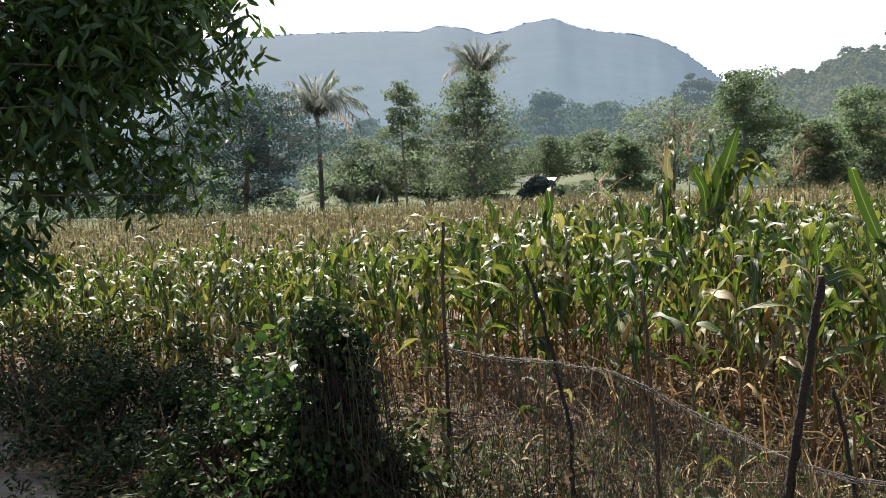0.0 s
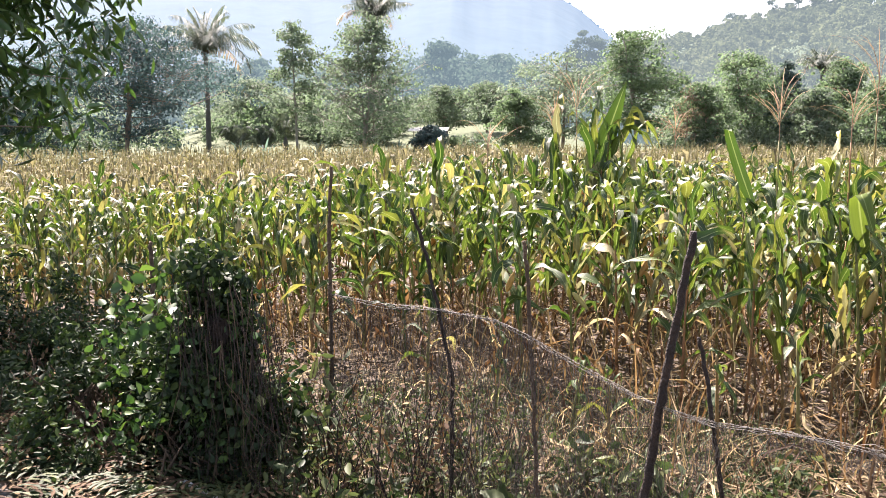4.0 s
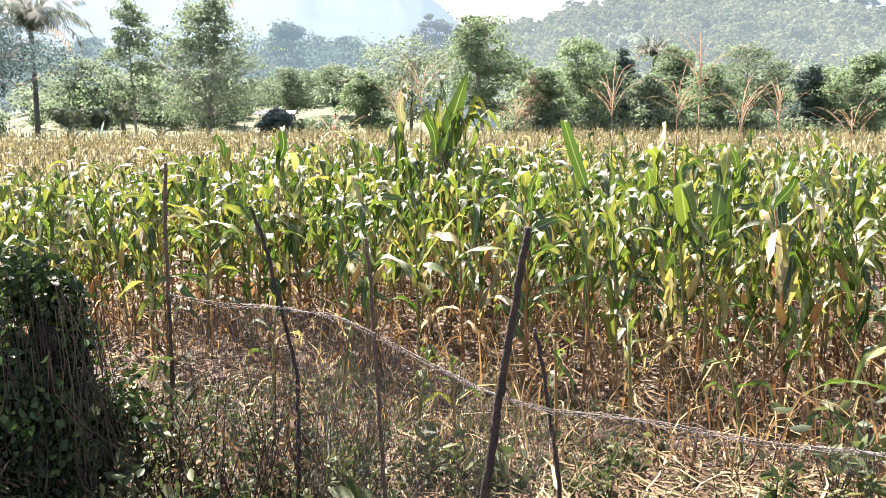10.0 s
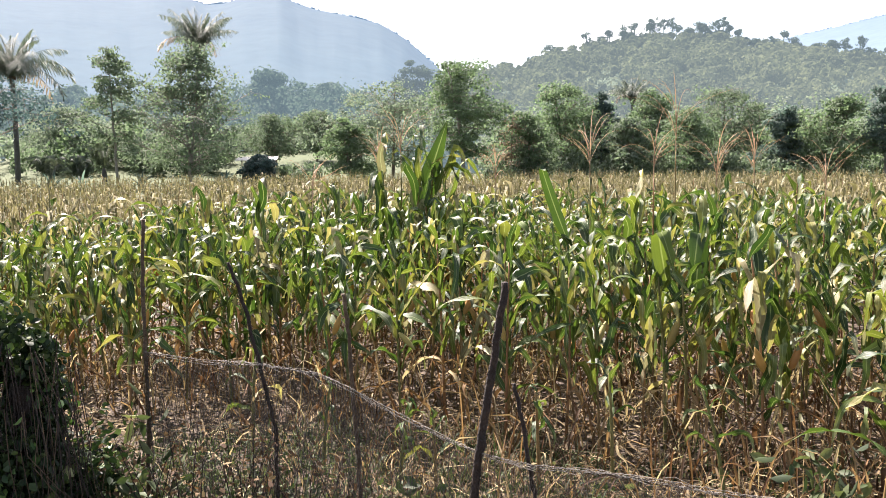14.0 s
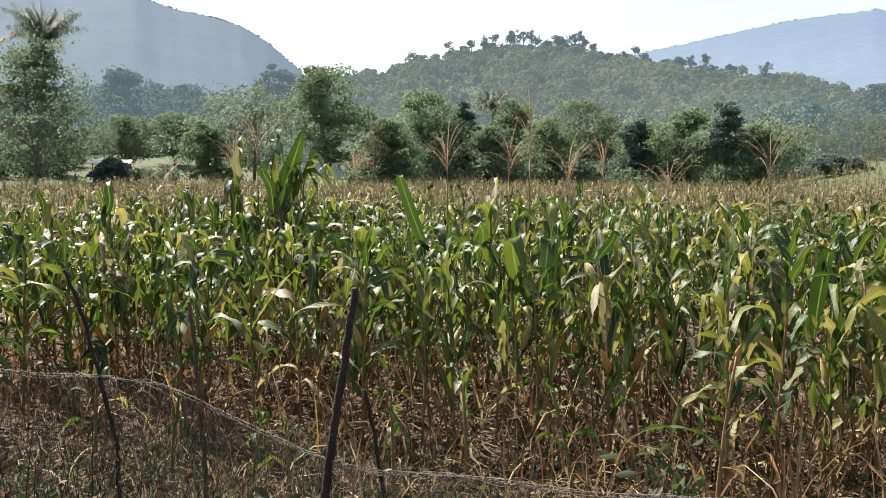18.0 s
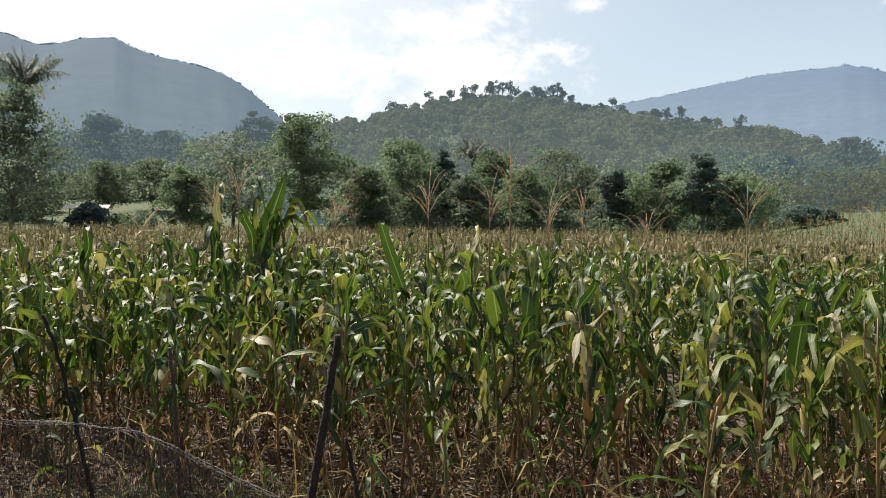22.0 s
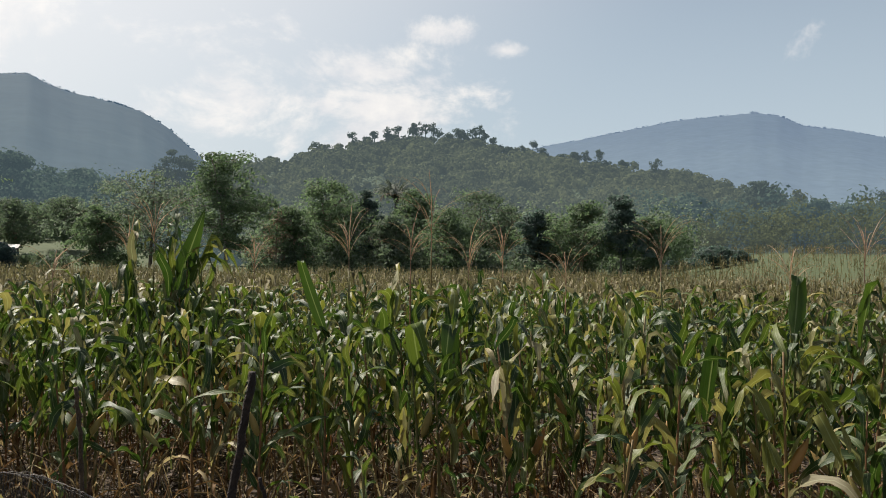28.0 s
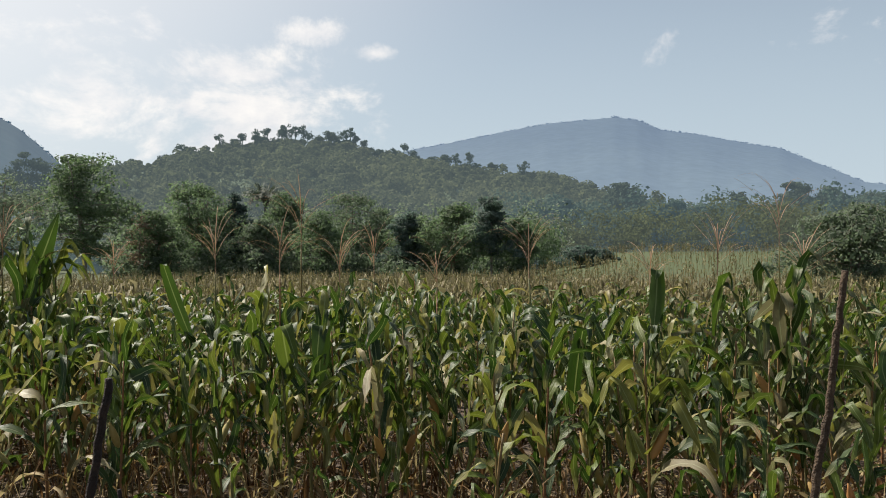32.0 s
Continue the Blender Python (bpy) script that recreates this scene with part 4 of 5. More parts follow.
def woods(name, specs, mat, label, seed, leaf=0.7, per=20):
    """A mass of far crowns nobody could count."""
    rng = np.random.default_rng(seed)
    g = Geo()
    for az0, az1, d0, d1, count, h0, h1 in specs:
        for _ in range(count):
            a, d = rng.uniform(az0, az1), rng.uniform(d0, d1)
            x, y = polar(a, d)
            z = max(float(terrain(x, y)), float(hill_height(np.array(x), np.array(y))) if a > -2 and d > 170 else -9)
            h = rng.uniform(h0, h1)
            w = h * rng.uniform(0.35, 0.6)
            out, pp = crown_points(rng, (x, y, z + h * 0.55), (w, w, h * 0.45), 10, per, 0.24 * w + 0.15, 0.5)
            leaves(g, pp, leaf * (0.6 + d / 250), rng, ratio=0.75, facing=out)
    return tagged(new(name, g.mesh(name, mat)), label, "trees", kind="stuff")


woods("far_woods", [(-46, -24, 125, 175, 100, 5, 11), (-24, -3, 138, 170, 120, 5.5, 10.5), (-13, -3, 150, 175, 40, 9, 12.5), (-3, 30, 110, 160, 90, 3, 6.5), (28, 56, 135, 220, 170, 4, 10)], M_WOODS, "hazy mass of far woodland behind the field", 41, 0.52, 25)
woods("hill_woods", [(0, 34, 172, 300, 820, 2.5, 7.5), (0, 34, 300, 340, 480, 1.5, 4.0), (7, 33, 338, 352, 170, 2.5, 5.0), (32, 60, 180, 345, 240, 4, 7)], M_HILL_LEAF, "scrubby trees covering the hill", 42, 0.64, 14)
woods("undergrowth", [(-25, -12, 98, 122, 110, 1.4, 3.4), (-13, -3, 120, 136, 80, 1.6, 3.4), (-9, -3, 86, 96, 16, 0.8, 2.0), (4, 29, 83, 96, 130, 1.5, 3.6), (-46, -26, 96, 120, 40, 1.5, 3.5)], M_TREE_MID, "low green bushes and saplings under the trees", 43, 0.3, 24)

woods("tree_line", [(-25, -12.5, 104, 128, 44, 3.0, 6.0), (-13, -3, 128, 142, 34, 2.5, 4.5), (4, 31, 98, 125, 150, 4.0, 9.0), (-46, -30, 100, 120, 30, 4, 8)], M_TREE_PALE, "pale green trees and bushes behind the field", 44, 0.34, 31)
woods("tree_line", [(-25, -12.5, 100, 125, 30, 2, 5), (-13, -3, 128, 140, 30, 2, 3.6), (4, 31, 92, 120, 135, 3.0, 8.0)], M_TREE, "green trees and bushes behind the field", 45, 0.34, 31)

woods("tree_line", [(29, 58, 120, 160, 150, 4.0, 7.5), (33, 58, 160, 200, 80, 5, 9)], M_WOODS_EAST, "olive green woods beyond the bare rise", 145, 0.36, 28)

# single trees on the hill's ridge, with bare trunks under small crowns
rng0 = np.random.default_rng(77)
for az, hh, w in ((8.0, 7, 1.9), (10.2, 8, 2.6), (12.9, 9, 3.3), (14.4, 9, 3.6), (15.4, 10, 2.5), (16.3, 8, 1.4), (17.0, 7, 1.3), (17.9, 12, 1.9), (18.7, 8, 1.3), (19.3, 7, 1.2), (20.2, 7, 1.5), (21.0, 7, 1.5), (21.8, 10, 1.9),
                  (22.6, 6, 1.6), (23.6, 6, 1.5), (24.6, 8, 2.2), (25.6, 6, 1.8), (26.7, 7, 2.2), (27.4, 7, 1.8), (28.2, 6, 1.8), (29.5, 6, 2.2), (31.2, 6, 3.0), (5.0, 4, 2.4), (6.8, 4, 2.0), *((float(a), float(h), float(w)) for a, h, w in zip(rng0.uniform(11, 30, 34), rng0.uniform(5, 10.5, 34), rng0.uniform(1.2, 2.6, 34)))):
    d, hh, w = 347.0, hh * float(rng0.uniform(0.7, 1.2)), w * float(rng0.uniform(0.8, 1.5))
    x, y = polar(az, d)
    z0 = float(hill_height(np.array(x), np.array(y))) - 0.5
    t = thing("ridge_tree", "slim hill-top tree with bare trunk and small crown", "tree", "trees on the hill's ridge", (x, y, z0))
    g, c = Geo(), Geo()
    ln = rng0.normal(0, 0.5, 2)
    tube(g, [(0, 0, -0.5), (ln[0] * .4, ln[1] * .4, hh * 0.5), (ln[0], ln[1], hh * 0.85)], [0.3, 0.2, 0.1], 5)
    out, pp = crown_points(rng0, (ln[0], ln[1], hh * 0.76), (w * 0.85, w * 0.85, min(w * 0.9, hh * 0.32)), 14, 20, 0.55, 0.3)
    leaves(c, pp, 0.7, rng0, ratio=0.7, facing=out)
    # trunk and crown materials glow faintly in place of haze
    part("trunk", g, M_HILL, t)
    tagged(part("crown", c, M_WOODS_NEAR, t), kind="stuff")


# ------------------------------------------------------------------ small things at the far edge
def hut(name, label, az, d, w, h, roof_el, seed):
    x, y, z0 = spot(az, d)
    t = thing(name, label, "hut", "", (x, y, z0))
    for sx in (-1, 1):
        for sy in (-1, 1):
            part("post", tube(Geo(), [(sx * w * .45, sy * w * .3, -0.1), (sx * w * .45, sy * w * .3, h)], 0.06, 6), M_PLANK, t)
    b = Geo()
    a, e = w * 0.46, w * 0.31
    b.add([(-a, -e, 0), (a, -e, 0), (a, e, 0), (-a, e, 0), (-a, -e, h * .6), (a, -e, h * .6), (a, e, h * .6), (-a, e, h * .6)],
          [[0, 1, 5, 4], [1, 2, 6, 5], [2, 3, 7, 6], [3, 0, 4, 7]])
    part("wall", b, M_PLANK, t, smooth=False)
    for sg in (-1, 1):
        r = Geo()
        n = 14
        v = []
        for i in range(n + 1):
            xx = -w * 0.62 + 1.24 * w * i / n
            dz = 0.03 * (i % 2)
            v += [(xx, 0.02 * sg, h + w * 0.09 + dz), (xx, sg * w * 0.5, h - 0.05 + dz), (xx, sg * w * 0.5, h - 0.08 + dz), (xx, 0.02 * sg, h + w * 0.09 - 0.03 + dz)]
        r.add(v, [[i * 4 + k, i * 4 + 4 + k, i * 4 + 4 + (k + 1) % 4, i * 4 + (k + 1) % 4] for i in range(n) for k in range(4)])
        part("roof", r, M_ROOF, t, "white corrugated roof sheet", smooth=False)
    return t


hut("field_hut", "small field hut with whitish sheet roof", -10.55, 95, 3.4, 1.95, 0, 1)
tree("round dark bush in front of hut", -10.45, 91, 0.1, 0.62, M_TREE_BLUE, seed=51, trunk=0.06, limbs=30, per=46, leaf=0.26, category="bush", name="bush", group="edge bushes")
hz = hut("hill_house", "small pale-roofed house among hill trees", 11.55, 262, 7.0, 2.6, 0, 2)
hz.location.z = rise(4.0, 262) - 3.0
tree("low dark bush on bare field", 33.2, 92, 0.35, 0.9, M_TREE_DARK, seed=52, trunk=0.1, leaf=0.3, category="bush", name="bush", group="edge bushes", leaders=2)
tree("low dark bush on bare field", 34.6, 94, 0.12, 0.45, M_TREE_DARK, seed=53, trunk=0.1, leaf=0.3, category="bush", name="bush", group="edge bushes", leaders=2)


def fan_plant(az, d, h, seed, label="clump of stiff upright leaves"):
    rng = np.random.default_rng(seed)
    t = thing("leaf_clump", label, "plant", "leaf clumps", spot(az, d))
    for k in range(16):
        g = Geo()
        strip(g, (0, 0, 0.1), k * 2.4, h * rng.uniform(.8, 1.2), 0.22 * h / 1.6, 80 - 3.5 * k, 40 - 5 * k, 5, 0.3)
        part("leaf", g, M_TREE_DARK, t)
    return t


for az, d, h in ((-22.6, 82, 2.0), (-21.0, 82, 1.9), (-17.6, 84, 1.8), (-12.6, 84, 1.6)):
    fan_plant(az, d, h, int(300 + az))


# ------------------------------------------------------------------ maize
def maize_parts(rng, height, green=8, dry=4, tassel=False, ears=1, segs=10, upright=False, thin=False, erect=False, leafy_to=0.88, pale=0.05):
    """The pieces of one plant as (name, geo, material)."""
    out = []
    bend = rng.normal(0, 0.05, 2)
    s = np.linspace(0, 1, 9 if not thin else 2)
    sp = np.stack([bend[0] * s ** 2, bend[1] * s ** 2, height * 0.9 * s - 0.03 * (s == 0)], -1)
    out.append(("stalk", tube(Geo(), sp, 0.0135 - 0.0078 * s + 0.002 * (np.arange(len(s)) % 2), 6 if not thin else 3), M_STALK))
    plane = rng.uniform(0, 6.28)
    n = green + dry
    for k in range(n):
        u = (k + 0.6) / n
        z = height * (0.15 + (leafy_to - 0.15) * u)
        head = plane + (k % 2) * math.pi + rng.normal(0, 0.45)
        base = [np.interp(z, sp[:, 2], sp[:, 0]), np.interp(z, sp[:, 2], sp[:, 1]), z]
        L = height * rng.uniform(0.32, 0.5) * (1 - 0.35 * abs(u - 0.6))
        W = rng.uniform(0.046, 0.1) * height / (1.8 if not thin else 2.2 if segs > 3 else 1.3)
        if k < dry:
            g = strip(Geo(), base, head, L * 0.95, W * rng.uniform(0.3, 0.65), rng.uniform(0, 60), rng.uniform(-95, -75), segs, 0.7, rng.normal(0, 2.0), 0.45, 0.02, 0, rng, ruffle=0.2)
            out.append(("dry_leaf", g, M_MAIZE_DRY))
        else:
            last = k >= n - 3
            a0 = rng.uniform(66, 84) if last else rng.uniform(45, 76)
            a0 = rng.uniform(52, 84) if erect else a0
            blade = last and upright and k == n - 1
            a0 = 86 if blade else a0
            a1 = 74 if blade else rng.uniform(-95, -45)
            g = strip(Geo(), base, head, L * (0.8 if last else 1.0), W * (0.72 if blade else 0.85 if erect else 1.0), a0, a1, segs, 0.3, 0.3 if blade else rng.normal(0, 1.3), rng.uniform(0.7, 1.4), 0.018, 0, rng, kink=rng.uniform(0.45, 0.8) if erect and rng.uniform() < 0.75 and not blade else rng.uniform(0.3, 0.68) if rng.uniform() < 0.5 and not blade else None, ruffle=0.24)
            out.append(("leaf", g, M_MAIZE_PALE if rng.uniform() < pale and not blade else M_MAIZE))
    for k in range(ears):
        z = height * rng.uniform(0.42, 0.56)
        a = rng.uniform(0, 6.28)
        h = np.array([math.sin(a), math.cos(a), 0])
        e = np.array([0, 0, z]) + h * 0.02
        dr = h * rng.uniform(0.35, 0.7) + np.array([0, 0, rng.choice([0.9, 0.9, -0.7])])
        dr /= np.linalg.norm(dr)
        g = tube(Geo(), [e + dr * q for q in (0, 0.03, 0.09, 0.16, 0.21, 0.24)], [0.008, 0.024, 0.031, 0.026, 0.013, 0.004], 7)
        out.append(("ear", g, M_HUSK))
    if tassel:
        tip = sp[-1]
        g = Geo()
        hh = height * rng.uniform(0.2, 0.29)
        tube(g, [tip - (0, 0, 0.02), tip + (0, 0, hh * 0.5), tip + (rng.normal(0, .02), rng.normal(0, .02), hh)], [0.005, 0.0045, 0.003], 4)
        for k in range(13 if not thin else 5):
            strip(g, tip + np.array([0, 0, hh * (0.22 + 0.4 * k / 11)]), rng.uniform(0, 6.28), hh * rng.uniform(0.75, 1.3), 0.008 if not thin else 0.022, rng.uniform(30, 82), rng.uniform(-70, 35), 6 if not thin else 1, 0.6, bend=1.8)
        out.append(("tassel", g, M_TASSEL))
    return out


MAIZE_LABEL = "ripening maize plant with green blades and dry lower leaves"


def maize_thing(rng, label=MAIZE_LABEL, **kw):
    t = thing("maize_plant", label, "maize plant", "maize plants in the near rows")
    stalk = None
    for nm, g, mt in maize_parts(rng, **kw):
        ob = part(nm, g, mt, stalk if nm in ("ear", "tassel") else t)
        stalk = stalk or ob
    return t


rngm = np.random.default_rng(8)
VARIANTS = [maize_thing(rngm, height=1.8, green=int(rngm.integers(10, 14)), dry=int(rngm.integers(1, 4)), ears=1, erect=(i % 3 == 1), upright=(i == 3)) for i in range(14)]


def front(az):
    """Distance of the first maize row from the eye."""
    return float(np.interp(az, [-60, -30, -20, -8, 0, 8, 20, 30, 45, 60], [11, 9.0, 7.6, 6.7, 6.2, 6.0, 5.7, 5.2, 4.9, 4.6]))


def stand(d0, d1, az0, az1, row, gap, seed):
    """Places of plants on rows that run across the field."""
    rng = np.random.default_rng(seed)
    ys, out = np.arange(3.0, d1 + 1, row), []
    for y in ys:
        xs = np.arange(-d1, d1, gap)
        x = xs + rng.normal(0, gap * 0.2, len(xs))
        yy = y + 0.12 * x + rng.normal(0, 0.08, len(xs))
        out.append(np.stack([x, yy], -1))
    p = np.concatenate(out)
    r, az = np.hypot(*p.T), np.degrees(np.arctan2(p[:, 0], p[:, 1]))
    f = np.interp(az, [-60, -30, -20, -8, 0, 8, 20, 30, 45, 60], [11, 9.0, 7.6, 6.7, 6.2, 6.0, 5.7, 5.2, 4.9, 4.6])
    keep = (r > np.maximum(f, d0)) & (r < d1) & (az > az0) & (az < az1)
    return p[keep]


NEAR_R = 9.2
near = stand(0, NEAR_R, -34, 58, 0.74, 0.29, 2)
used = set()
for i, (x, y) in enumerate(near):
    v = VARIANTS[int(rngm.integers(0, 14))]
    az = math.degrees(math.atan2(x, y))
    sc = rngm.normal(0.93, 0.06) * float(np.interp(az, [-34, -12, 5, 20, 60], [0.86, 0.89, 0.91, 0.88, 0.84]))
    m = Matrix.Translation((x, y, float(terrain(x, y)))) @ Euler((rngm.normal(0, .05), rngm.normal(0, .05), rngm.uniform(0, 6.28))).to_matrix().to_4x4() @ Matrix.Scale(float(sc), 4)
    if v.name not in used:
        used.add(v.name)
        v.matrix_basis = m
    else:
        c = copy_thing(v, Matrix.Identity(4))
        c.matrix_basis = m


# taller plants that stand out over the rows
def standout(label, az, d, top_el, seed, **kw):
    rng = np.random.default_rng(seed)
    x, y, z = spot(az, d)
    H = rise(top_el, d) - z
    t = maize_thing(rng, label, height=H / (1.18 if kw.get("tassel") else 0.98), **kw)
    t.location, t.rotation_euler = (x, y, z), (0, 0, rng.uniform(0, 6.28))
    return t


for az, d, el in ((10.5, 8.7, 2.6), (14.4, 8.9, 2.4), (15.7, 9.6, 4.2), (18.4, 8.8, 1.3), (20.0, 9.2, 1.8), (24.3, 9.3, 0.2), (30.6, 9.0, 1.9), (38.1, 8.2, 0.9), (41.9, 9.4, 2.0), (46.4, 8.2, 1.8), (45.4, 9.3, 4.4),
                  (-3.4, 9.8, 1.9), (-1.6, 10.1, 2.8), (-7.5, 9.2, 0.4), (4.2, 9.6, 1.3)):
    standout("tall maize plant with dry feathery tassel", az, d, el, int(500 + 7 * az), green=7, dry=3, tassel=True, ears=1, leafy_to=0.62)
for az, d, el in ((1.2, 9.7, 0.5), (-0.6, 9.4, 0.4), (-3.0, 9.5, 0.3), (17.3, 6.4, -2.4), (-13.7, 8.2, -1.9), (-10.2, 8.3, -1.4), (45.4, 6.2, -0.8), (20.3, 7.0, -2.2), (29.0, 6.6, -2.4), (0.2, 9.6, 0.9), (13.2, 7.4, -1.6)):
    standout("tall leafy maize plant above its row", az, d, el, int(800 + 7 * az), green=12, dry=4, ears=1, erect=True)


for az, d, el in ((45.4, 6.1, -0.9), (46.6, 6.3, -1.6), (43.6, 6.4, -2.2), (23.6, 7.3, -3.2)):
    standout("tall maize plant with withering yellowish blades", az, d, el, int(860 + 7 * az), green=11, dry=3, ears=1, erect=True, pale=0.65)


def blade_thing(label, az, d, top_el, tall, wide, tilt, turn, seed, fold=0.9, blunt=0.5, below=0.5):
    """A plant whose one broad blade stands up over the row: tilted sideways, turned, its tip pointed or folded over."""
    rng = np.random.default_rng(seed)
    x, y, z = spot(az, d)
    H = rise(top_el, d) - z
    t = maize_thing(rng, label, height=H - below, green=9, dry=4, ears=1, erect=True)
    t.location = (x, y, z)
    pointed = fold > 0.98
    g = strip(Geo(), (0, 0, 0), math.pi, tall * (1.0 if pointed else 1 + 0.9 * (1 - fold)), wide, 88, 80 if pointed else -86, 14, 0.3, 0.3, 1.0, 0.0, 0, rng, blunt, None if pointed else fold, 0.05)
    turned = Matrix.Rotation(radians(tilt), 3, "Y") @ Matrix.Rotation(radians(turn), 3, "Z")
    v = g.v[0] @ np.array(turned).T
    top = v[np.argmax(v[:, 2])]
    g.v[0] = v + (-top[0], -top[1], H - top[2])
    part("leaf", g, M_MAIZE_BLADE, t, "tall upright blade")
    return t


blade_thing("maize plant with tall pointed blade", 1.35, 9.6, 2.5, 1.25, 0.25, 17, 10, 41, 1.0, 0.8, 0.75)
blade_thing("maize plant with upright blade folded over", 7.2, 7.6, -0.5, 0.7, 0.105, -23, 15, 32, 0.92, 0.25, 0.5)
blade_thing("maize plant with upright blade folded over", 38.0, 6.4, -0.8, 0.4, 0.12, 6, -50, 33, 0.8, 0.3, 0.3)
blade_thing("maize plant with upright blade folded over", 42.6, 6.3, -1.0, 0.45, 0.13, 3, 30, 34, 0.75, 0.3, 0.3)
blade_thing("maize plant with big hanging blade", 15.3, 6.2, -4.2, 0.5, 0.13, -14, 20, 35, 0.6, 0.35, 0.2)
blade_thing("maize plant with big hanging blade", 16.6, 6.2, -4.3, 0.5, 0.13, 4, -30, 36, 0.6, 0.35, 0.2)
blade_thing("maize plant with tall hanging blade", 34.0, 5.9, -4.6, 0.6, 0.13, 2, 10, 37, 0.8, 0.35, 0.1)

for az, d, el in ((0.4, 4.9, -15.5), (7.2, 5.2, -13.5), (-2.0, 5.3, -14.5), (12.0, 5.3, -12.5), (-7.0, 5.6, -13.0), (19.0, 5.0, -13.0), (28.0, 4.7, -10.0), (-11.5, 5.8, -11.5)):
    standout("stunted maize plant with pale arching leaves", az, d, el, int(900 + 7 * az), green=5, dry=3, ears=0)


def field(name, label, pts, template_count, seed, height, thin, mats, green, dry, tassel_each, scale_of, segs):
    """The rest of the rows, joined."""
    rng = np.random.default_rng(seed)
    slot = {m: i for i, m in enumerate(mats)}
    templates = []
    for k in range(template_count):
        g = Geo()
        for nm, pg, mt in maize_parts(rng, height, green, dry, tassel=bool(tassel_each) and k % tassel_each == 0, ears=1 if not thin else 0, segs=segs, thin=True):
            v, f, a, _ = pg.arrays()
            mm = mt if mt in slot else mats[0]
            g.add(v, f, a[:, 0], a[:, 1], slot[mm])
        templates.append(g.arrays())
    g = Geo()
    pick = rng.integers(0, template_count, len(pts))
    for k in range(template_count):
        p = pts[pick == k]
        if len(p):
            sc = rng.normal(1, 0.09, len(p)) * scale_of(p)
            scatter(g, templates[k], np.column_stack([p, terrain(*p.T)]), rng.uniform(0, 6.28, len(p)), sc, rng.normal(0, 0.06, (len(p), 2)))
    return tagged(new(name, g.mesh(name, *mats)), label, "maize", kind="stuff")


def green_edge(az):
    return np.interp(az, [-60, -40, -25, -10, 0, 20, 60], [17, 16, 15, 14, 14, 14, 14])


mid = stand(NEAR_R, 19, -60, 66, 0.70, 0.22, 3)
az_m = np.degrees(np.arctan2(mid[:, 0], mid[:, 1]))
r_m = np.hypot(*mid.T)
keep = r_m < green_edge(az_m) + np.random.default_rng(6).normal(0, 0.8, len(r_m))
side = stand(0, NEAR_R + 3, -64, -34, 0.72, 0.27, 4)
mid = np.concatenate([mid[keep], side[np.hypot(*side.T) < NEAR_R + 0.0]])
field("maize_rows", "green maize rows further into the field", mid, 10, 14, 1.72, False, [M_MAIZE, M_MAIZE_DRY, M_STALK, M_HUSK, M_TASSEL, M_MAIZE_PALE], 10, 2, 0,
      lambda p: np.interp(np.degrees(np.arctan2(p[:, 0], p[:, 1])), [-60, -35, -12, 5, 60], [0.84, 0.84, 0.83, 0.84, 0.8]), 6)
rngf = np.random.default_rng(15)
n_far = 12500
azf = rngf.uniform(-58, 62, n_far)
rf = 13.0 + (np.interp(azf, [26, 34], [80.0, 130.0]) - 13.0) * rngf.uniform(0, 1, n_far) ** 1.2
okf = rf > green_edge(azf) - 1
far_pts = np.stack([rf * np.sin(np.radians(azf)), rf * np.cos(np.radians(azf))], -1)[okf]
field("ripe_maize_field", "dry straw-coloured maize filling the far field", far_pts, 10, 16, 1.25, True, [M_FIELD_DRY, M_STALK], 5, 0, 3,
      lambda p: np.interp(np.hypot(*p.T), [105, 130], [1.0, 0.7]), 2)


# ------------------------------------------------------------------ fence of stakes with a net
def stake(label, pts, radius, mat, seed, name="fence_stake"):
    rng = np.random.default_rng(seed)
    p = np.asarray(pts, float)
    s = np.linspace(0, 1, 44)
    run = np.concatenate([[0], np.cumsum(np.linalg.norm(np.diff(p, axis=0), axis=1))])
    q = np.stack([np.interp(s, run / run[-1], p[:, k]) for k in range(3)], -1)
    q[1:-1] += rng.normal(0, 0.0026, (42, 3)) + 0.0015 * np.sin(s[1:-1, None] * (11, 9, 0) + seed)
    r = 0.82 * radius * (1.15 - 0.35 * s) * rng.uniform(0.93, 1.07, 44)
    r[rng.integers(3, 41, 5)] *= 1.18   # knots and stubs of twigs
    return tagged(new(name, tube(Geo(), q, r, 8).mesh(name, mat)), label, "stake", "fence stakes")


def ray_point(az, el, d):
    x, y = polar(az, d)
    return (x, y, rise(el, d))


def down_to(az, d):
    x, y, z = spot(az, d)
    return (x, y, z - 0.12)


stake("straight thin grey-brown stake holding net", [down_to(-18.3, 4.75), ray_point(-18.2, -23.4, 4.75), ray_point(-18.0, -18.6, 4.75), ray_point(-17.8, -15.1, 4.75), ray_point(-17.85, -11.0, 4.75), ray_point(-17.8, -6.7, 4.75), ray_point(-17.6, -2.95, 4.75)], 0.0135, M_STICK, 1)
stake("crooked thin dark stake leaning", [down_to(-10.1, 4.33), ray_point(-10.1, -23.8, 4.33), ray_point(-10.0, -19.7, 4.33), ray_point(-10.05, -16.2, 4.33), ray_point(-10.55, -14.0, 4.33), ray_point(-11.05, -11.5, 4.33), ray_point(-11.9, -7.9, 4.33), ray_point(-12.67, -5.7, 4.33)], 0.0125, M_POST, 2)
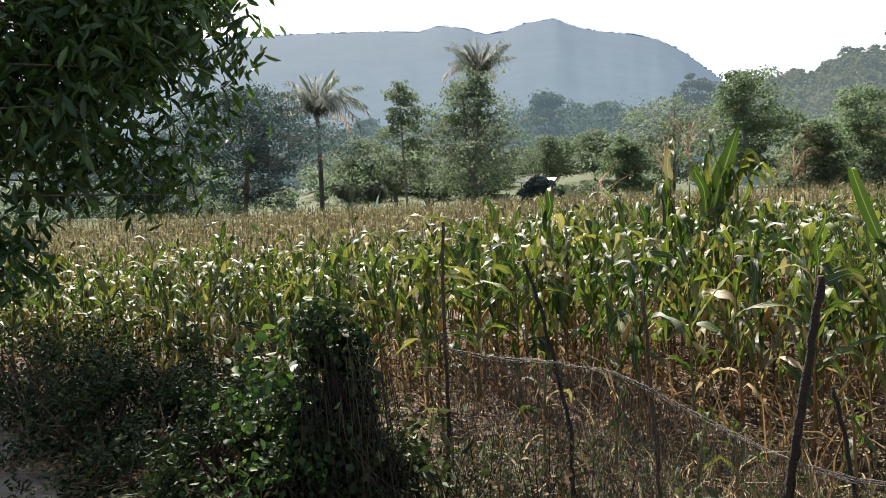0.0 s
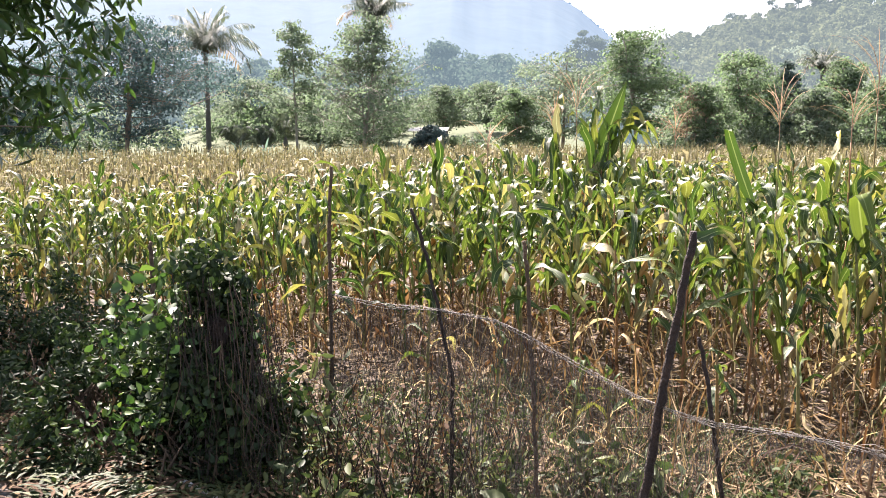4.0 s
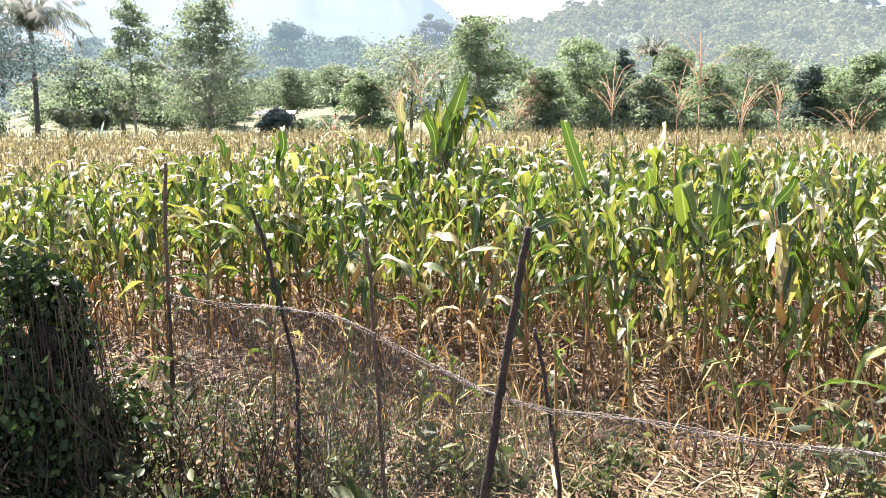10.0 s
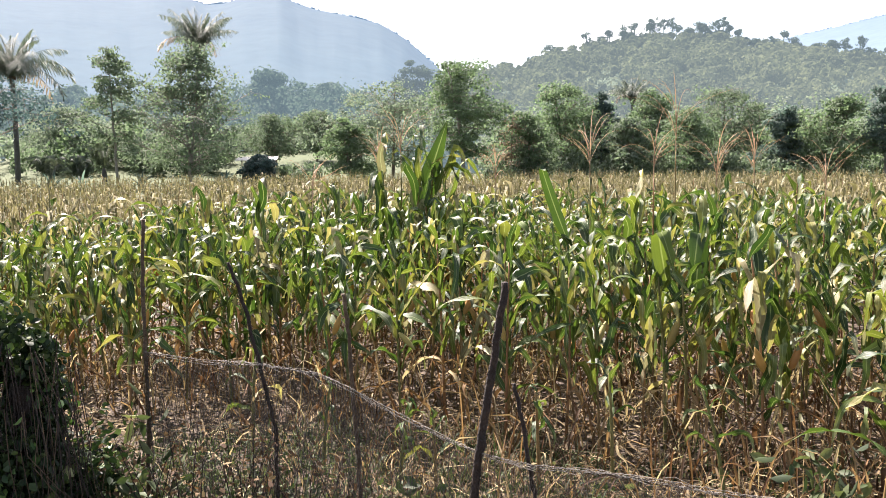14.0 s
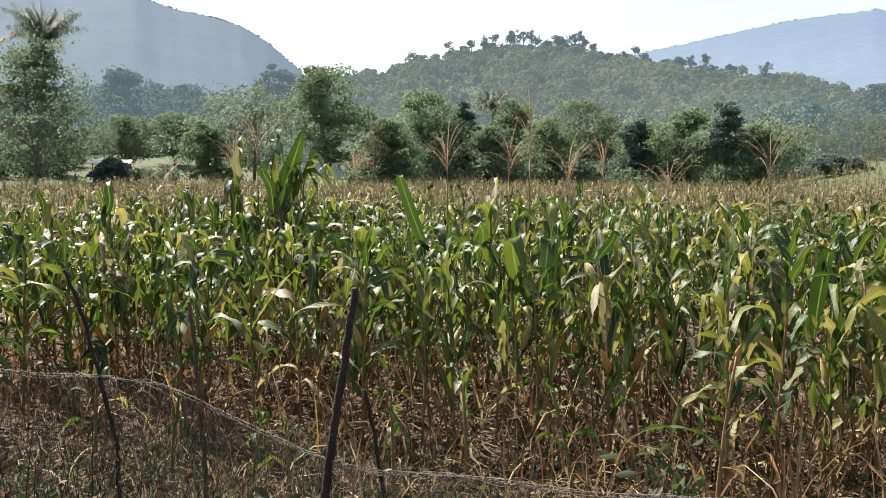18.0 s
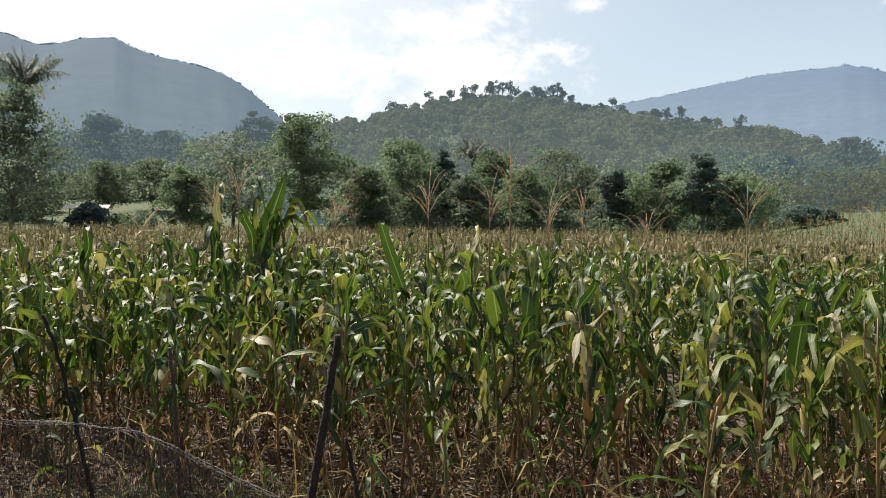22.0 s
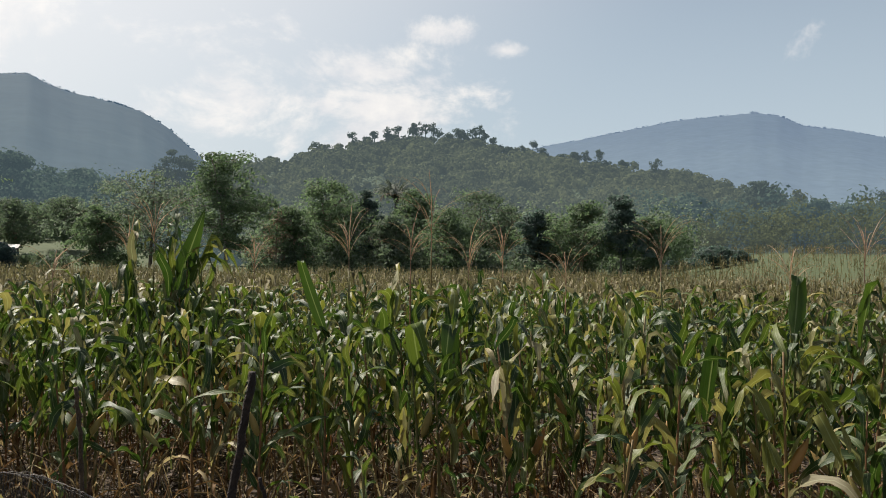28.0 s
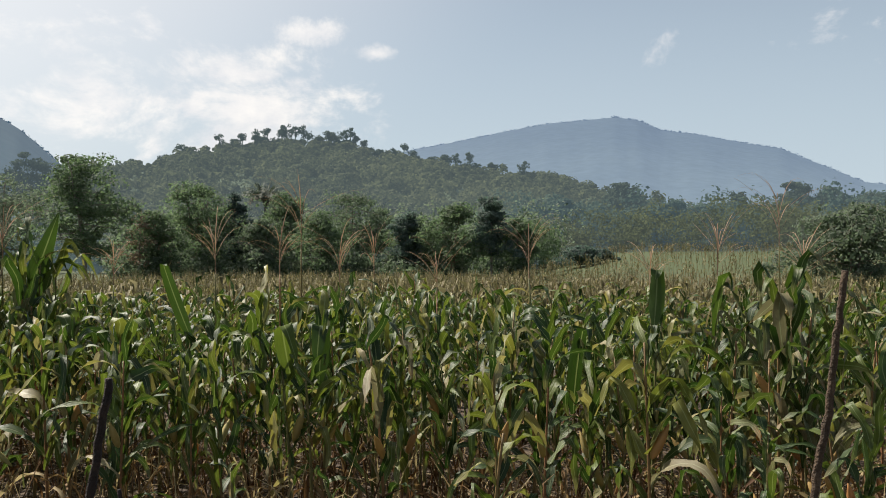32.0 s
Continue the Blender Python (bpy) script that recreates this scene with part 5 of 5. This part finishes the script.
stake("thin knobbly brown stake", [down_to(-4.2, 3.93), ray_point(-4.4, -23.9, 3.93), ray_point(-4.6, -21.1, 3.93), ray_point(-4.8, -17.3, 3.93), ray_point(-5.05, -13.4, 3.93), ray_point(-5.2, -10.5, 3.93), ray_point(-5.5, -7.85, 3.93)], 0.0125, M_STICK, 3)
stake("stout dark split stake leaning", [down_to(1.25, 3.56), ray_point(2.3, -23.8, 3.56), ray_point(4.93, -7.15, 3.56)], 0.0225, M_POST, 4)
stake("thin dark twig stake with buds", [down_to(7.8, 3.6), ray_point(7.35, -23.4, 3.6), ray_point(6.95, -20.7, 3.6), ray_point(6.4, -18.0, 3.6), ray_point(5.95, -15.65, 3.6), ray_point(5.5, -13.6, 3.6)], 0.012, M_POST, 5)
stake("rough tall brown stake", [down_to(46.2, 3.7), ray_point(47.45, -13.8, 3.7), ray_point(47.75, -11.8, 3.7), ray_point(48.3, -8.6, 3.7), ray_point(48.7, -5.4, 3.7), ray_point(49.2, -0.75, 3.7)], 0.019, M_STICK, 6)
stake("short straight stake behind hedge", [down_to(-28.7, 5.4), ray_point(-28.6, -7.3, 5.4)], 0.018, M_STICK, 7)

ROPE = [(-17.85, -11.0, 4.72), (-14.5, -11.8, 4.53), (-10.9, -12.1, 4.31), (-7.25, -12.85, 4.06), (-5.2, -13.8, 3.9), (-3.4, -14.85, 3.84), (-1.0, -16.1, 3.75), (1.9, -17.4, 3.65), (3.7, -18.0, 3.53), (6.4, -18.65, 3.57), (9.7, -18.8, 3.56), (13.0, -19.0, 3.52), (16.9, -19.4, 3.5), (20.2, -19.6, 3.5), (25.3, -19.4, 3.5), (34, -18.6, 3.55), (47.3, -17.0, 3.68)]


def net():
    """A limp net hung from its bunched top line: crossing twines and knots of slack."""
    rng = np.random.default_rng(9)
    t = thing("net_fence", "limp faded net hanging from a sagging line", "net", "", (0, 0, 0))
    rope = np.array([ray_point(*p) for p in ROPE])
    run = np.concatenate([[0], np.cumsum(np.linalg.norm(np.diff(rope, axis=0), axis=1))])
    s = np.linspace(0, run[-1], 520)
    line = np.stack([np.interp(s, run, rope[:, k]) for k in range(3)], -1)
    for k in range(3):
        w = rng.normal(0, 0.0012, line.shape)
        w[:, 2] += 0.006 * np.sin(s * (5 + k) + k)
        part("top_line", tube(Geo(), line + w - (0, 0, 0.005 * k), 0.0015, 4), M_ROPE, t)
    mesh_a, mesh_b = Geo(), Geo()
    for i in range(0, 512):
        p = line[i]
        gz = float(terrain(p[0], p[1]))
        drop = max(0.04, (p[2] - gz) * float(np.interp(p[0], [-0.6, 0.1, 0.6], [0.94, 0.7, 0.12])))
        for g, sg in ((mesh_a, 1), (mesh_b, -1)):
            n = 7
            u = np.linspace(0, 1, n)
            j = np.clip(i + sg * u * 22 * drop, 0, 519)
            q = np.stack([np.interp(j, np.arange(520), line[:, k]) for k in range(2)], -1)
            sway = 0.035 * np.sin(0.19 * j + 4 * u) * u
            tube(g, np.column_stack([q + rng.normal(0, 0.006, (n, 2)) + sway[:, None] * PATH_N, p[2] - drop * u]), 0.0008, 3, cap=False)
    for g in (mesh_a, mesh_b):
        tagged(part("net_twine", g, M_NET, t), kind="stuff")
    slack = Geo()
    for i in range(130):
        k = int(rng.uniform(0, 1) ** 0.8 * 500)
        p = line[k] + rng.normal(0, 0.006, 3)
        along = line[min(k + 12, 519)] - line[k]
        q = p + along * rng.uniform(0.3, 1.2) + (0, rng.normal(0, 0.006), -abs(rng.normal(0.012, 0.014)))
        tube(slack, [p, (p + q) / 2 + rng.normal(0, 0.01, 3), q], 0.001, 3, cap=False)
    tagged(part("slack_net", slack, M_ROPE, t, "bunched slack of faded net"), kind="stuff")


net()
part_pipe = Geo()
tube(part_pipe, [(*polar(-27.5, 4.1), 0.36), (*polar(-24.6, 3.9), 0.3), (*polar(-19.1, 3.6), 0.26), (*polar(-15, 3.4), 0.27)], 0.012, 10)
tagged(new("pipe", part_pipe.mesh("pipe", M_PIPE)), "pale plastic pipe lying on the ground", "pipe")


# ------------------------------------------------------------------ hedge, vine stump and weeds
def bush_thing(name, label, at, size, count, leaf, mat, seed, stems=14, category="bush", group="hedge bushes", ratio=0.6, withered=0.25, low=0.1):
    rng = np.random.default_rng(seed)
    t = thing(name, label, category, group, at)
    fo, dr = Geo(), Geo()
    for k in range(stems):
        a = rng.uniform(0, 6.28)
        e = np.array([math.cos(a) * size[0] * rng.uniform(.3, .95), math.sin(a) * size[1] * rng.uniform(.3, .95), size[2] * rng.uniform(.6, 1.02)])
        b = np.array([e[0] * 0.3, e[1] * 0.3, -0.05])
        mpt = (b + e) / 2 + rng.normal(0, 0.08, 3)
        part("stem", tube(Geo(), [b, mpt, e], [0.014, 0.009, 0.004], 5), M_STICK, t)
    n = int(count * (1 - withered))
    for g, c, mode in ((fo, n, 0), (dr, count - n, 1)):
        d = rng.normal(size=(c, 3)); d[:, 2] = d[:, 2] if mode == 0 else d[:, 2] * 0.5
        d /= np.linalg.norm(d, axis=1, keepdims=True)
        r = rng.uniform(0.45, 1.12, c)[:, None]
        p = d * r * np.array(size) * np.array([1, 1, 0.55]) + np.array([0, 0, size[2] * (0.47 if mode == 0 else 0.3)])
        lump = 0.2 * np.sin(p[:, 0:1] * 6 + seed) * np.sin(p[:, 1:2] * 6) * np.array([[1, 1, 1]])
        p = p + lump + rng.normal(0, 0.04, (c, 3))
        gap = np.array([noise.noise(Vector(q + np.array(at)) * 3.2) for q in p])
        p = p[(p[:, 2] > low * size[2]) & (gap > (0.03 if mode == 0 else -0.1))]
        leaves(g, p, leaf if mode == 0 else leaf * 0.8, rng, ratio=ratio if mode == 0 else 0.4, droop=0.25 if mode == 0 else 0.7)
    tagged(part("foliage", fo, mat, t), kind="stuff")
    tagged(part("withered_foliage", dr, M_WITHERED, t, "brown withered leaves"), kind="stuff")
    return t


rngh = np.random.default_rng(31)
for k, (az, d, h, w) in enumerate(((-27.8, 4.9, 0.72, 0.55), (-30, 5.1, 0.74, 0.6), (-32.5, 5.5, 0.76, 0.65), (-34.5, 6.0, 0.8, 0.7), (-36.5, 6.6, 0.82, 0.7), (-38.5, 7.4, 0.84, 0.75), (-40.5, 8.3, 1.0, 0.8), (-42, 9.4, 1.05, 0.9), (-43.5, 10.8, 1.1, 1.0), (-29.4, 4.5, 0.5, 0.36), (-31.5, 4.6, 0.62, 0.42), (-34, 4.95, 0.62, 0.45), (-36.5, 5.4, 0.62, 0.45), (-39, 6.0, 0.62, 0.5), (-41.5, 6.8, 0.7, 0.55), (-27.2, 4.25, 0.55, 0.3))):
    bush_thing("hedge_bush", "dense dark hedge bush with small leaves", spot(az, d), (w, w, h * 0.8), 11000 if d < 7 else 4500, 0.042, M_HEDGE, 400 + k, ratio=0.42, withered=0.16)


def vine_stump():
    """A dark stump: leaves over its top and west side, bare vines hanging down its east side."""
    rng = np.random.default_rng(450)
    t = thing("vine_stump", "dark old stump smothered in climbing vines", "stump", "", spot(-25.0, 4.4))
    part("stump", tube(Geo(), [(0, 0, -0.1), (0.02, 0, 0.3), (0, 0.02, 0.8), (0.01, 0, 1.12)], [0.1, 0.07, 0.055, 0.04], 10), M_POST, t)
    n = 19000
    a, z = rng.uniform(0, 6.28, n), rng.uniform(0.0, 1, n) ** 0.75
    r = (0.2 + 0.24 * rng.uniform(0, 1, n)) * (0.75 + 0.4 * np.sin(z * 5 + a * 2)) * (1 - 0.7 * z ** 3)
    west = np.cos(a) < 0.35 + 0.5 * (z > 0.75)
    keep = west | (rng.uniform(0, 1, n) < 0.92)
    p = np.column_stack([r * np.cos(a) - 0.08 * (z < 0.8), r * np.sin(a), 0.05 + (1.02 + 0.2 * np.sin(3 * a + 1)) * z])[keep]
    p += rng.normal(0, 0.05, p.shape)
    gap = np.array([noise.noise(Vector(q) * 4.5) for q in p])
    fo = Geo()
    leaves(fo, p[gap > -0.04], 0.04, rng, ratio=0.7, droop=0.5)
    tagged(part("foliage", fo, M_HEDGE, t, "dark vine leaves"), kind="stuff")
    # a flank of broad leaves that has climbed over the hedge beside it
    nl = 620
    d = rng.normal(size=(nl, 3)); d[:, 2] = np.abs(d[:, 2]) * 0.9; d[:, 1] -= 0.35
    d /= np.linalg.norm(d, axis=1, keepdims=True)
    q = d * rng.uniform(0.7, 1.08, (nl, 1)) * (0.24, 0.3, 0.52) + (-0.16, -0.08, 0.48)
    q += 0.1 * np.sin(q * 9 + 1) + rng.normal(0, 0.055, q.shape)
    keep = np.array([noise.noise(Vector(c) * 5.0) for c in q]) > 0.0
    fl = Geo()
    leaves(fl, q[keep], 0.046, rng, ratio=0.62, droop=0.5)
    tagged(part("flank_foliage", fl, M_VINE, t, "broad fresh green vine leaves"), kind="stuff")
    for k in range(80):
        c = np.array([rng.normal(-0.2, 0.11), -0.25 + rng.normal(0, 0.07), rng.uniform(0.85, 1.2) if k % 4 else rng.uniform(0.4, 0.95)])
        lg = Geo()
        leaves(lg, [c], 0.062, rng, ratio=0.72, droop=0.45)
        part("leaf", lg, M_VINE, t, "bright heart-shaped leaf")
    for k in range(84):
        b = np.array([rng.uniform(-0.1, 0.34), rng.uniform(-0.34, -0.1), rng.uniform(0.8, 1.2)])
        e = np.array([b[0] + rng.uniform(0.0, 0.14), b[1] - 0.05, rng.uniform(0.0, 0.4)])
        part("hanging_vine", tube(Geo(), [b, b * 0.6 + e * 0.4 + rng.normal(0, 0.05, 3), b * 0.25 + e * 0.75 + rng.normal(0, 0.05, 3), e], [0.0022, 0.0018, 0.0016, 0.001], 5), M_POST if k % 4 else M_STICK, t)


vine_stump()


def sapling(label, az, d, tall, seed):
    """Thin upright stem with broad lance-shaped leaves, the youngest at its top."""
    rng = np.random.default_rng(seed)
    t = thing("sapling", label, "sapling", "", spot(az, d))
    z = np.linspace(0, 1, 7)
    stem = np.stack([0.03 * np.sin(3 * z), 0.02 * z, tall * z - 0.03], -1)
    part("stem", tube(Geo(), stem, 0.006 - 0.003 * z, 6), M_POST, t)
    for k in range(22):
        u = 0.3 + 0.7 * k / 21
        p = [float(np.interp(u, z, stem[:, c])) for c in range(3)]
        g = strip(Geo(), p, k * 2.4, rng.uniform(0.1, 0.17), rng.uniform(0.028, 0.045), rng.uniform(15, 60) + 15 * (u > 0.9), rng.uniform(-60, -10), 6, 0.25)
        part("leaf", g, M_VINE, t)


sapling("leafy green sapling beside the overgrown stump", -20.6, 4.55, 0.62, 71)


def fern(az, d, seed, h=0.4, mat=None, label="low fern with drooping fronds"):
    rng = np.random.default_rng(seed)
    t = thing("fern", label, "fern", "ferns by the path", spot(az, d))
    for k in range(8):
        g = Geo()
        head, L = k * 0.8 + rng.normal(0, .2), h * rng.uniform(.8, 1.3)
        for j in range(12):
            u = (j + 1) / 12
            p = np.array([math.sin(head) * L * u * .9, math.cos(head) * L * u * .9, 0.03 + L * (0.8 * u - 0.75 * u * u)])
            for sg in (-1, 1):
                strip(g, p, head + sg * 1.25, 0.11 * (1.15 - u), 0.022, 5, -30, 2, 0.2)
        tagged(part("frond", g, mat or M_WEED, t), kind="stuff")
    return t


for k, (az, d, h) in enumerate(((-35, 4.6, .5), (-37.5, 5.0, .55), (-31, 4.05, .5), (-33.4, 4.2, .5), (-40, 5.5, .55), (-28, 3.9, .42), (-26, 3.85, .4), (-42, 6.2, .5), (-38.5, 4.95, .45), (-36.2, 4.55, .5), (-34.2, 4.25, .45), (-32.2, 4.0, .45), (-30, 3.85, .4), (-43, 6.8, .5), (-41, 5.7, .5), (-39.4, 5.2, .5), (-37, 4.65, .45), (-29, 3.75, .38), (-24.2, 3.75, .36), (-33, 4.35, .6), (-36, 4.8, .6), (-30.5, 4.1, .6), (-38.6, 5.3, .6), (-27, 3.95, .45))):
    fern(az, d, 460 + k, h, M_WEED if k % 2 else M_WITHERED, "low fern with drooping fronds" if k % 2 else "withered brown fern beside the path")


def weed(label, az, d, h, leaf, seed, mat=None, stems=6, per=9, ratio=0.5, name="weed", group="weeds by the fence"):
    rng = np.random.default_rng(seed)
    t = thing(name, label, "weed", group, spot(az, d))
    fo = Geo()
    for k in range(stems):
        a = rng.uniform(0, 6.28)
        e = np.array([math.cos(a) * h * .35, math.sin(a) * h * .35, h * rng.uniform(.6, 1.05)])
        mpt = e * 0.5 + rng.normal(0, 0.03, 3)
        part("stem", tube(Geo(), [(0, 0, -0.02), mpt, e], [0.0045, 0.003, 0.0015], 5), M_POST if mat else M_STICK, t)
        u = rng.uniform(0.25, 1.05, per)[:, None]
        p = e * u + rng.normal(0, leaf * 0.55, (per, 3))
        leaves(fo, p, leaf, rng, ratio=ratio, droop=0.2)
    tagged(part("foliage", fo, mat or M_WEED, t), kind="stuff")
    return t


for k, (az, d, h, lf, st) in enumerate(((-20.6, 4.3, .85, .11, 6), (-19.5, 4.0, .4, .07, 7), (24.5, 4.7, 0.6, .09, 8), (26.5, 4.5, .5, .09, 8), (3.0, 4.4, .3, .1, 7), (-0.5, 4.6, .32, .1, 6), (-4.8, 3.9, .28, .12, 7), (-12, 4.4, .35, .06, 8),
                                        (-15, 4.2, .3, .06, 8), (-7, 4.5, .3, .07, 8), (12, 4.7, .22, .06, 6), (21, 4.4, .3, .07, 6), (-18, 4.8, .45, .07, 8), (-10, 4.9, .4, .06, 8), (30, 4.3, .4, .09, 6), (-16.4, 4.7, .5, .045, 9), (-13, 4.8, .45, .045, 9), (-9, 4.3, .4, .04, 9), (-6.2, 4.3, .35, .045, 9), (-2.5, 4.4, .35, .045, 9), (1.2, 4.3, .35, .05, 8), (10, 4.3, .25, .04, 7), (-21.5, 4.0, .4, .05, 9), (-18.2, 3.8, .3, .05, 9), (-14.5, 3.9, .3, .045, 9), (-11, 3.9, .3, .045, 9))):
    weed("green leafy weed growing by the fence" if lf > 0.1 else "small dusty green weed", az, d, h, lf, 600 + k, stems=st, ratio=0.45)
for k, (az, d, h) in enumerate(((-15.5, 4.3, .95), (-13.6, 4.2, 1.0), (-17.8, 4.4, .9), (-12.2, 4.5, .9), (-19, 4.5, .7), (-8, 4.6, .7), (-6, 4.8, .6), (-10.5, 4.2, .8))):
    weed("bare dry twiggy weed with dark stems", az, d, h, .035, 640 + k, M_WITHERED, stems=7, per=16, name="dry_weed", group="dry weeds by the fence")


# ------------------------------------------------------------------ litter and dry stalks under the rows
def litter():
    rng = np.random.default_rng(19)
    templates = []
    for k in range(8):
        g = Geo()
        strip(g, (0, 0, 0.015), 0.0, rng.uniform(.15, .42), rng.uniform(.008, .026), rng.uniform(0, 25), rng.uniform(-25, 5), 3, 0.4, rng.normal(0, 1.5), 1.0, 0.02, 0, rng)
        templates.append(g.arrays())
    n = 17000
    az, r = rng.uniform(-32, 60, n), 3.3 + 7.5 * rng.uniform(0, 1, n) ** 1.2
    p = np.stack([r * np.sin(np.radians(az)), r * np.cos(np.radians(az))], -1)
    az, r = az[(p @ PATH_N) > 1.6], r[(p @ PATH_N) > 1.6]
    p = p[(p @ PATH_N) > 1.6]
    p = p[(az > -4) | (r > 6.2) | (rng.uniform(0, 1, len(p)) < 0.1)]
    g = Geo()
    pick = rng.integers(0, 8, len(p))
    for k in range(8):
        q = p[pick == k]
        scatter(g, templates[k], np.column_stack([q, terrain(*q.T) + rng.uniform(0, 0.06, len(q))]), rng.uniform(0, 6.28, len(q)), rng.uniform(.6, 1.3, len(q)), rng.normal(0, .3, (len(q), 2)))
    return tagged(new("maize_litter", g.mesh("maize_litter", M_STRAW)), "dry maize leaves and straw covering the soil", "litter", kind="stuff")


litter()


def verge():
    """Sunlit straw and dead grass between path and hedge."""
    rng = np.random.default_rng(29)
    g = Geo()
    for _ in range(1100):
        a = rng.uniform(-46, -30)
        first = float(np.interp(a, [-46, -38, -30, -22], [6.0, 4.5, 3.7, 3.4]))
        x, y, z = spot(a, first + rng.uniform(-0.2, 1.1))
        if x * PATH_N[0] + y * PATH_N[1] < 1.25:
            continue
        strip(g, (x, y, z + rng.uniform(0, 0.05)), rng.uniform(0, 6.28), rng.uniform(.08, .26), rng.uniform(.002, .008), rng.uniform(5, 60), rng.uniform(-50, 10), 3, 0.4, rng.normal(0, 1), slot=int(rng.uniform() < 0.25))
    return tagged(new("straw", g.mesh("straw", M_STRAW_PALE, M_WEED)), "pale dry straw and grass beside the path", "straw", kind="stuff")


verge()


def dry_stubble():
    """Thin dead stalks and shrivelled leaves between fence and rows and under the first rows."""
    rng = np.random.default_rng(20)
    g = Geo()
    n = 2200
    az, u = rng.uniform(-26, 58, n), rng.uniform(0, 1, n)
    for k, (a, q) in enumerate(zip(az, u)):
        first = front(a)
        d = first - 0.4 + 3.4 * q if k % 5 else 4.6 + (first - 4.6) * q
        if a < -4 and k % 5 == 0 and k % 3:
            continue
        x, y, z = spot(a, d)
        h = rng.uniform(.25, .95) if k % 5 else rng.uniform(.15, .6)
        strip(g, (x, y, z), rng.uniform(0, 6.28), h, rng.uniform(0.008, 0.022), rng.uniform(72, 89), rng.uniform(-80, 75), 4, 0.6, rng.normal(0, 1.2), slot=int(rng.uniform() < 0.3))
    return tagged(new("dry_stubble", g.mesh("dry_stubble", M_MAIZE_DRY, M_WITHERED)), "thin dead stalks and dry leaves under the maize", "dry grass", kind="stuff")


dry_stubble()


def low_weeds():
    """Fine mixed grass and seedlings on the strip along the fence."""
    rng = np.random.default_rng(27)
    g = Geo()
    for k in range(6500):
        a = rng.uniform(-40, 56) if k % 2 else rng.uniform(-24, 12)
        d = rng.uniform(3.3, 6.3) if a > -24 else rng.uniform(3.6, 4.6) + max(0.0, -24 - a) * 0.16
        x, y, z = spot(a, d)
        if x * PATH_N[0] + y * PATH_N[1] < 1.3 or noise.noise(Vector((x * 0.9, y * 0.9, 3.0))) < -0.3:
            continue
        strip(g, (x, y, z), rng.uniform(0, 6.28), rng.uniform(.08, .34), rng.uniform(.005, .011), rng.uniform(55, 88), rng.uniform(-60, 60), 3, 0.4, slot=int(rng.uniform() < (0.5 if a > -4 else 0.22)))
        if rng.uniform() < 0.5:
            leaves(g, np.array([x, y, z + 0.06]) + rng.normal(0, 0.05, (5, 3)) * (1, 1, 0.6), 0.04, rng, slot=0, ratio=0.5)
    return tagged(new("low_weeds", g.mesh("low_weeds", M_WEED, M_WITHERED)), "fine mixed weeds and grass along the fence", "weeds", kind="stuff")


low_weeds()


# ------------------------------------------------------------------ mango tree over the path
def mango():
    rng = np.random.default_rng(71)
    bx, by = -9.6, 3.4
    t = thing("mango_tree", "dark mango tree with drooping leaves over the path", "tree", "", (bx, by, float(terrain(bx, by))))
    z0 = t.location.z
    g = Geo()
    tube(g, [(0, 0, -0.2), (0.1, 0.1, 0.8), (0.25, 0.3, 1.8), (0.3, 0.5, 3.0), (0.2, 0.5, 4.6)], [0.3, 0.24, 0.21, 0.16, 0.06], 10)
    part("trunk", g, M_BARK, t)
    tips = []
    # clusters hang at these bearings, heights and distances
    spec = [(rng.uniform(-54, -28), rng.uniform(2, 17), rng.uniform(4.6, 6.6)) for _ in range(420)]
    spec = [q for q in spec if q[1] > 2.4 + max(0.0, q[0] + 40.5) * 0.85 and q[0] < -30.5]
    spec += [(-41.5, 0.5, 5.2), (-39.5, 0.8, 5.2), (-37.8, 1.8, 5.3), (-34, -0.2, 5.1), (-34.6, 1.0, 5.2), (-32.4, 2.6, 5.2), (-31.4, 5.2, 5.2), (-30, 7.4, 5.3), (-30.4, 9.5, 5.3), (-35.5, 1.5, 5.2), (-43.5, -2.5, 4.9), (-43.8, -4.5, 4.9), (-42.6, -3.6, 5.0), (-45, -3, 5.0), (-46, -1, 5), (-36, 3, 5.2)]
    # unseen upper crown, added to shade the hedge below
    spec += [(rng.uniform(-60, -28), rng.uniform(24, 38), rng.uniform(6.5, 10.5)) for _ in range(50)]
    for n, (az, el, d) in enumerate(spec):
        d *= 1.8
        x, y = polar(az, d)
        tip = np.array([x - bx, y - by, rise(el, d) - z0])
        wide = 0.24 if el < 17 else 0.4
        c = tip + rng.normal(0, wide, (rng.integers(55, 80), 3)) * (1, 1, 0.9)
        lg = Geo()
        leaves(lg, c, 0.19 if el < 17 else 0.3, rng, ratio=0.27, droop=0.62, cup=0.25)
        tagged(part("foliage", lg, M_MANGO, t), kind="stuff")
        st = np.array([0.3, 0.5, min(max(1.9, tip[2] * 0.75 + 0.4), 4.4)])
        mpt = st * 0.45 + tip * 0.55 + (0, 0, 0.25) + rng.normal(0, 0.12, 3)
        if n % 2 == 0:
            part("limb", tube(Geo(), [st, mpt, tip], [0.035, 0.018, 0.005], 5), M_BARK, t)


mango()
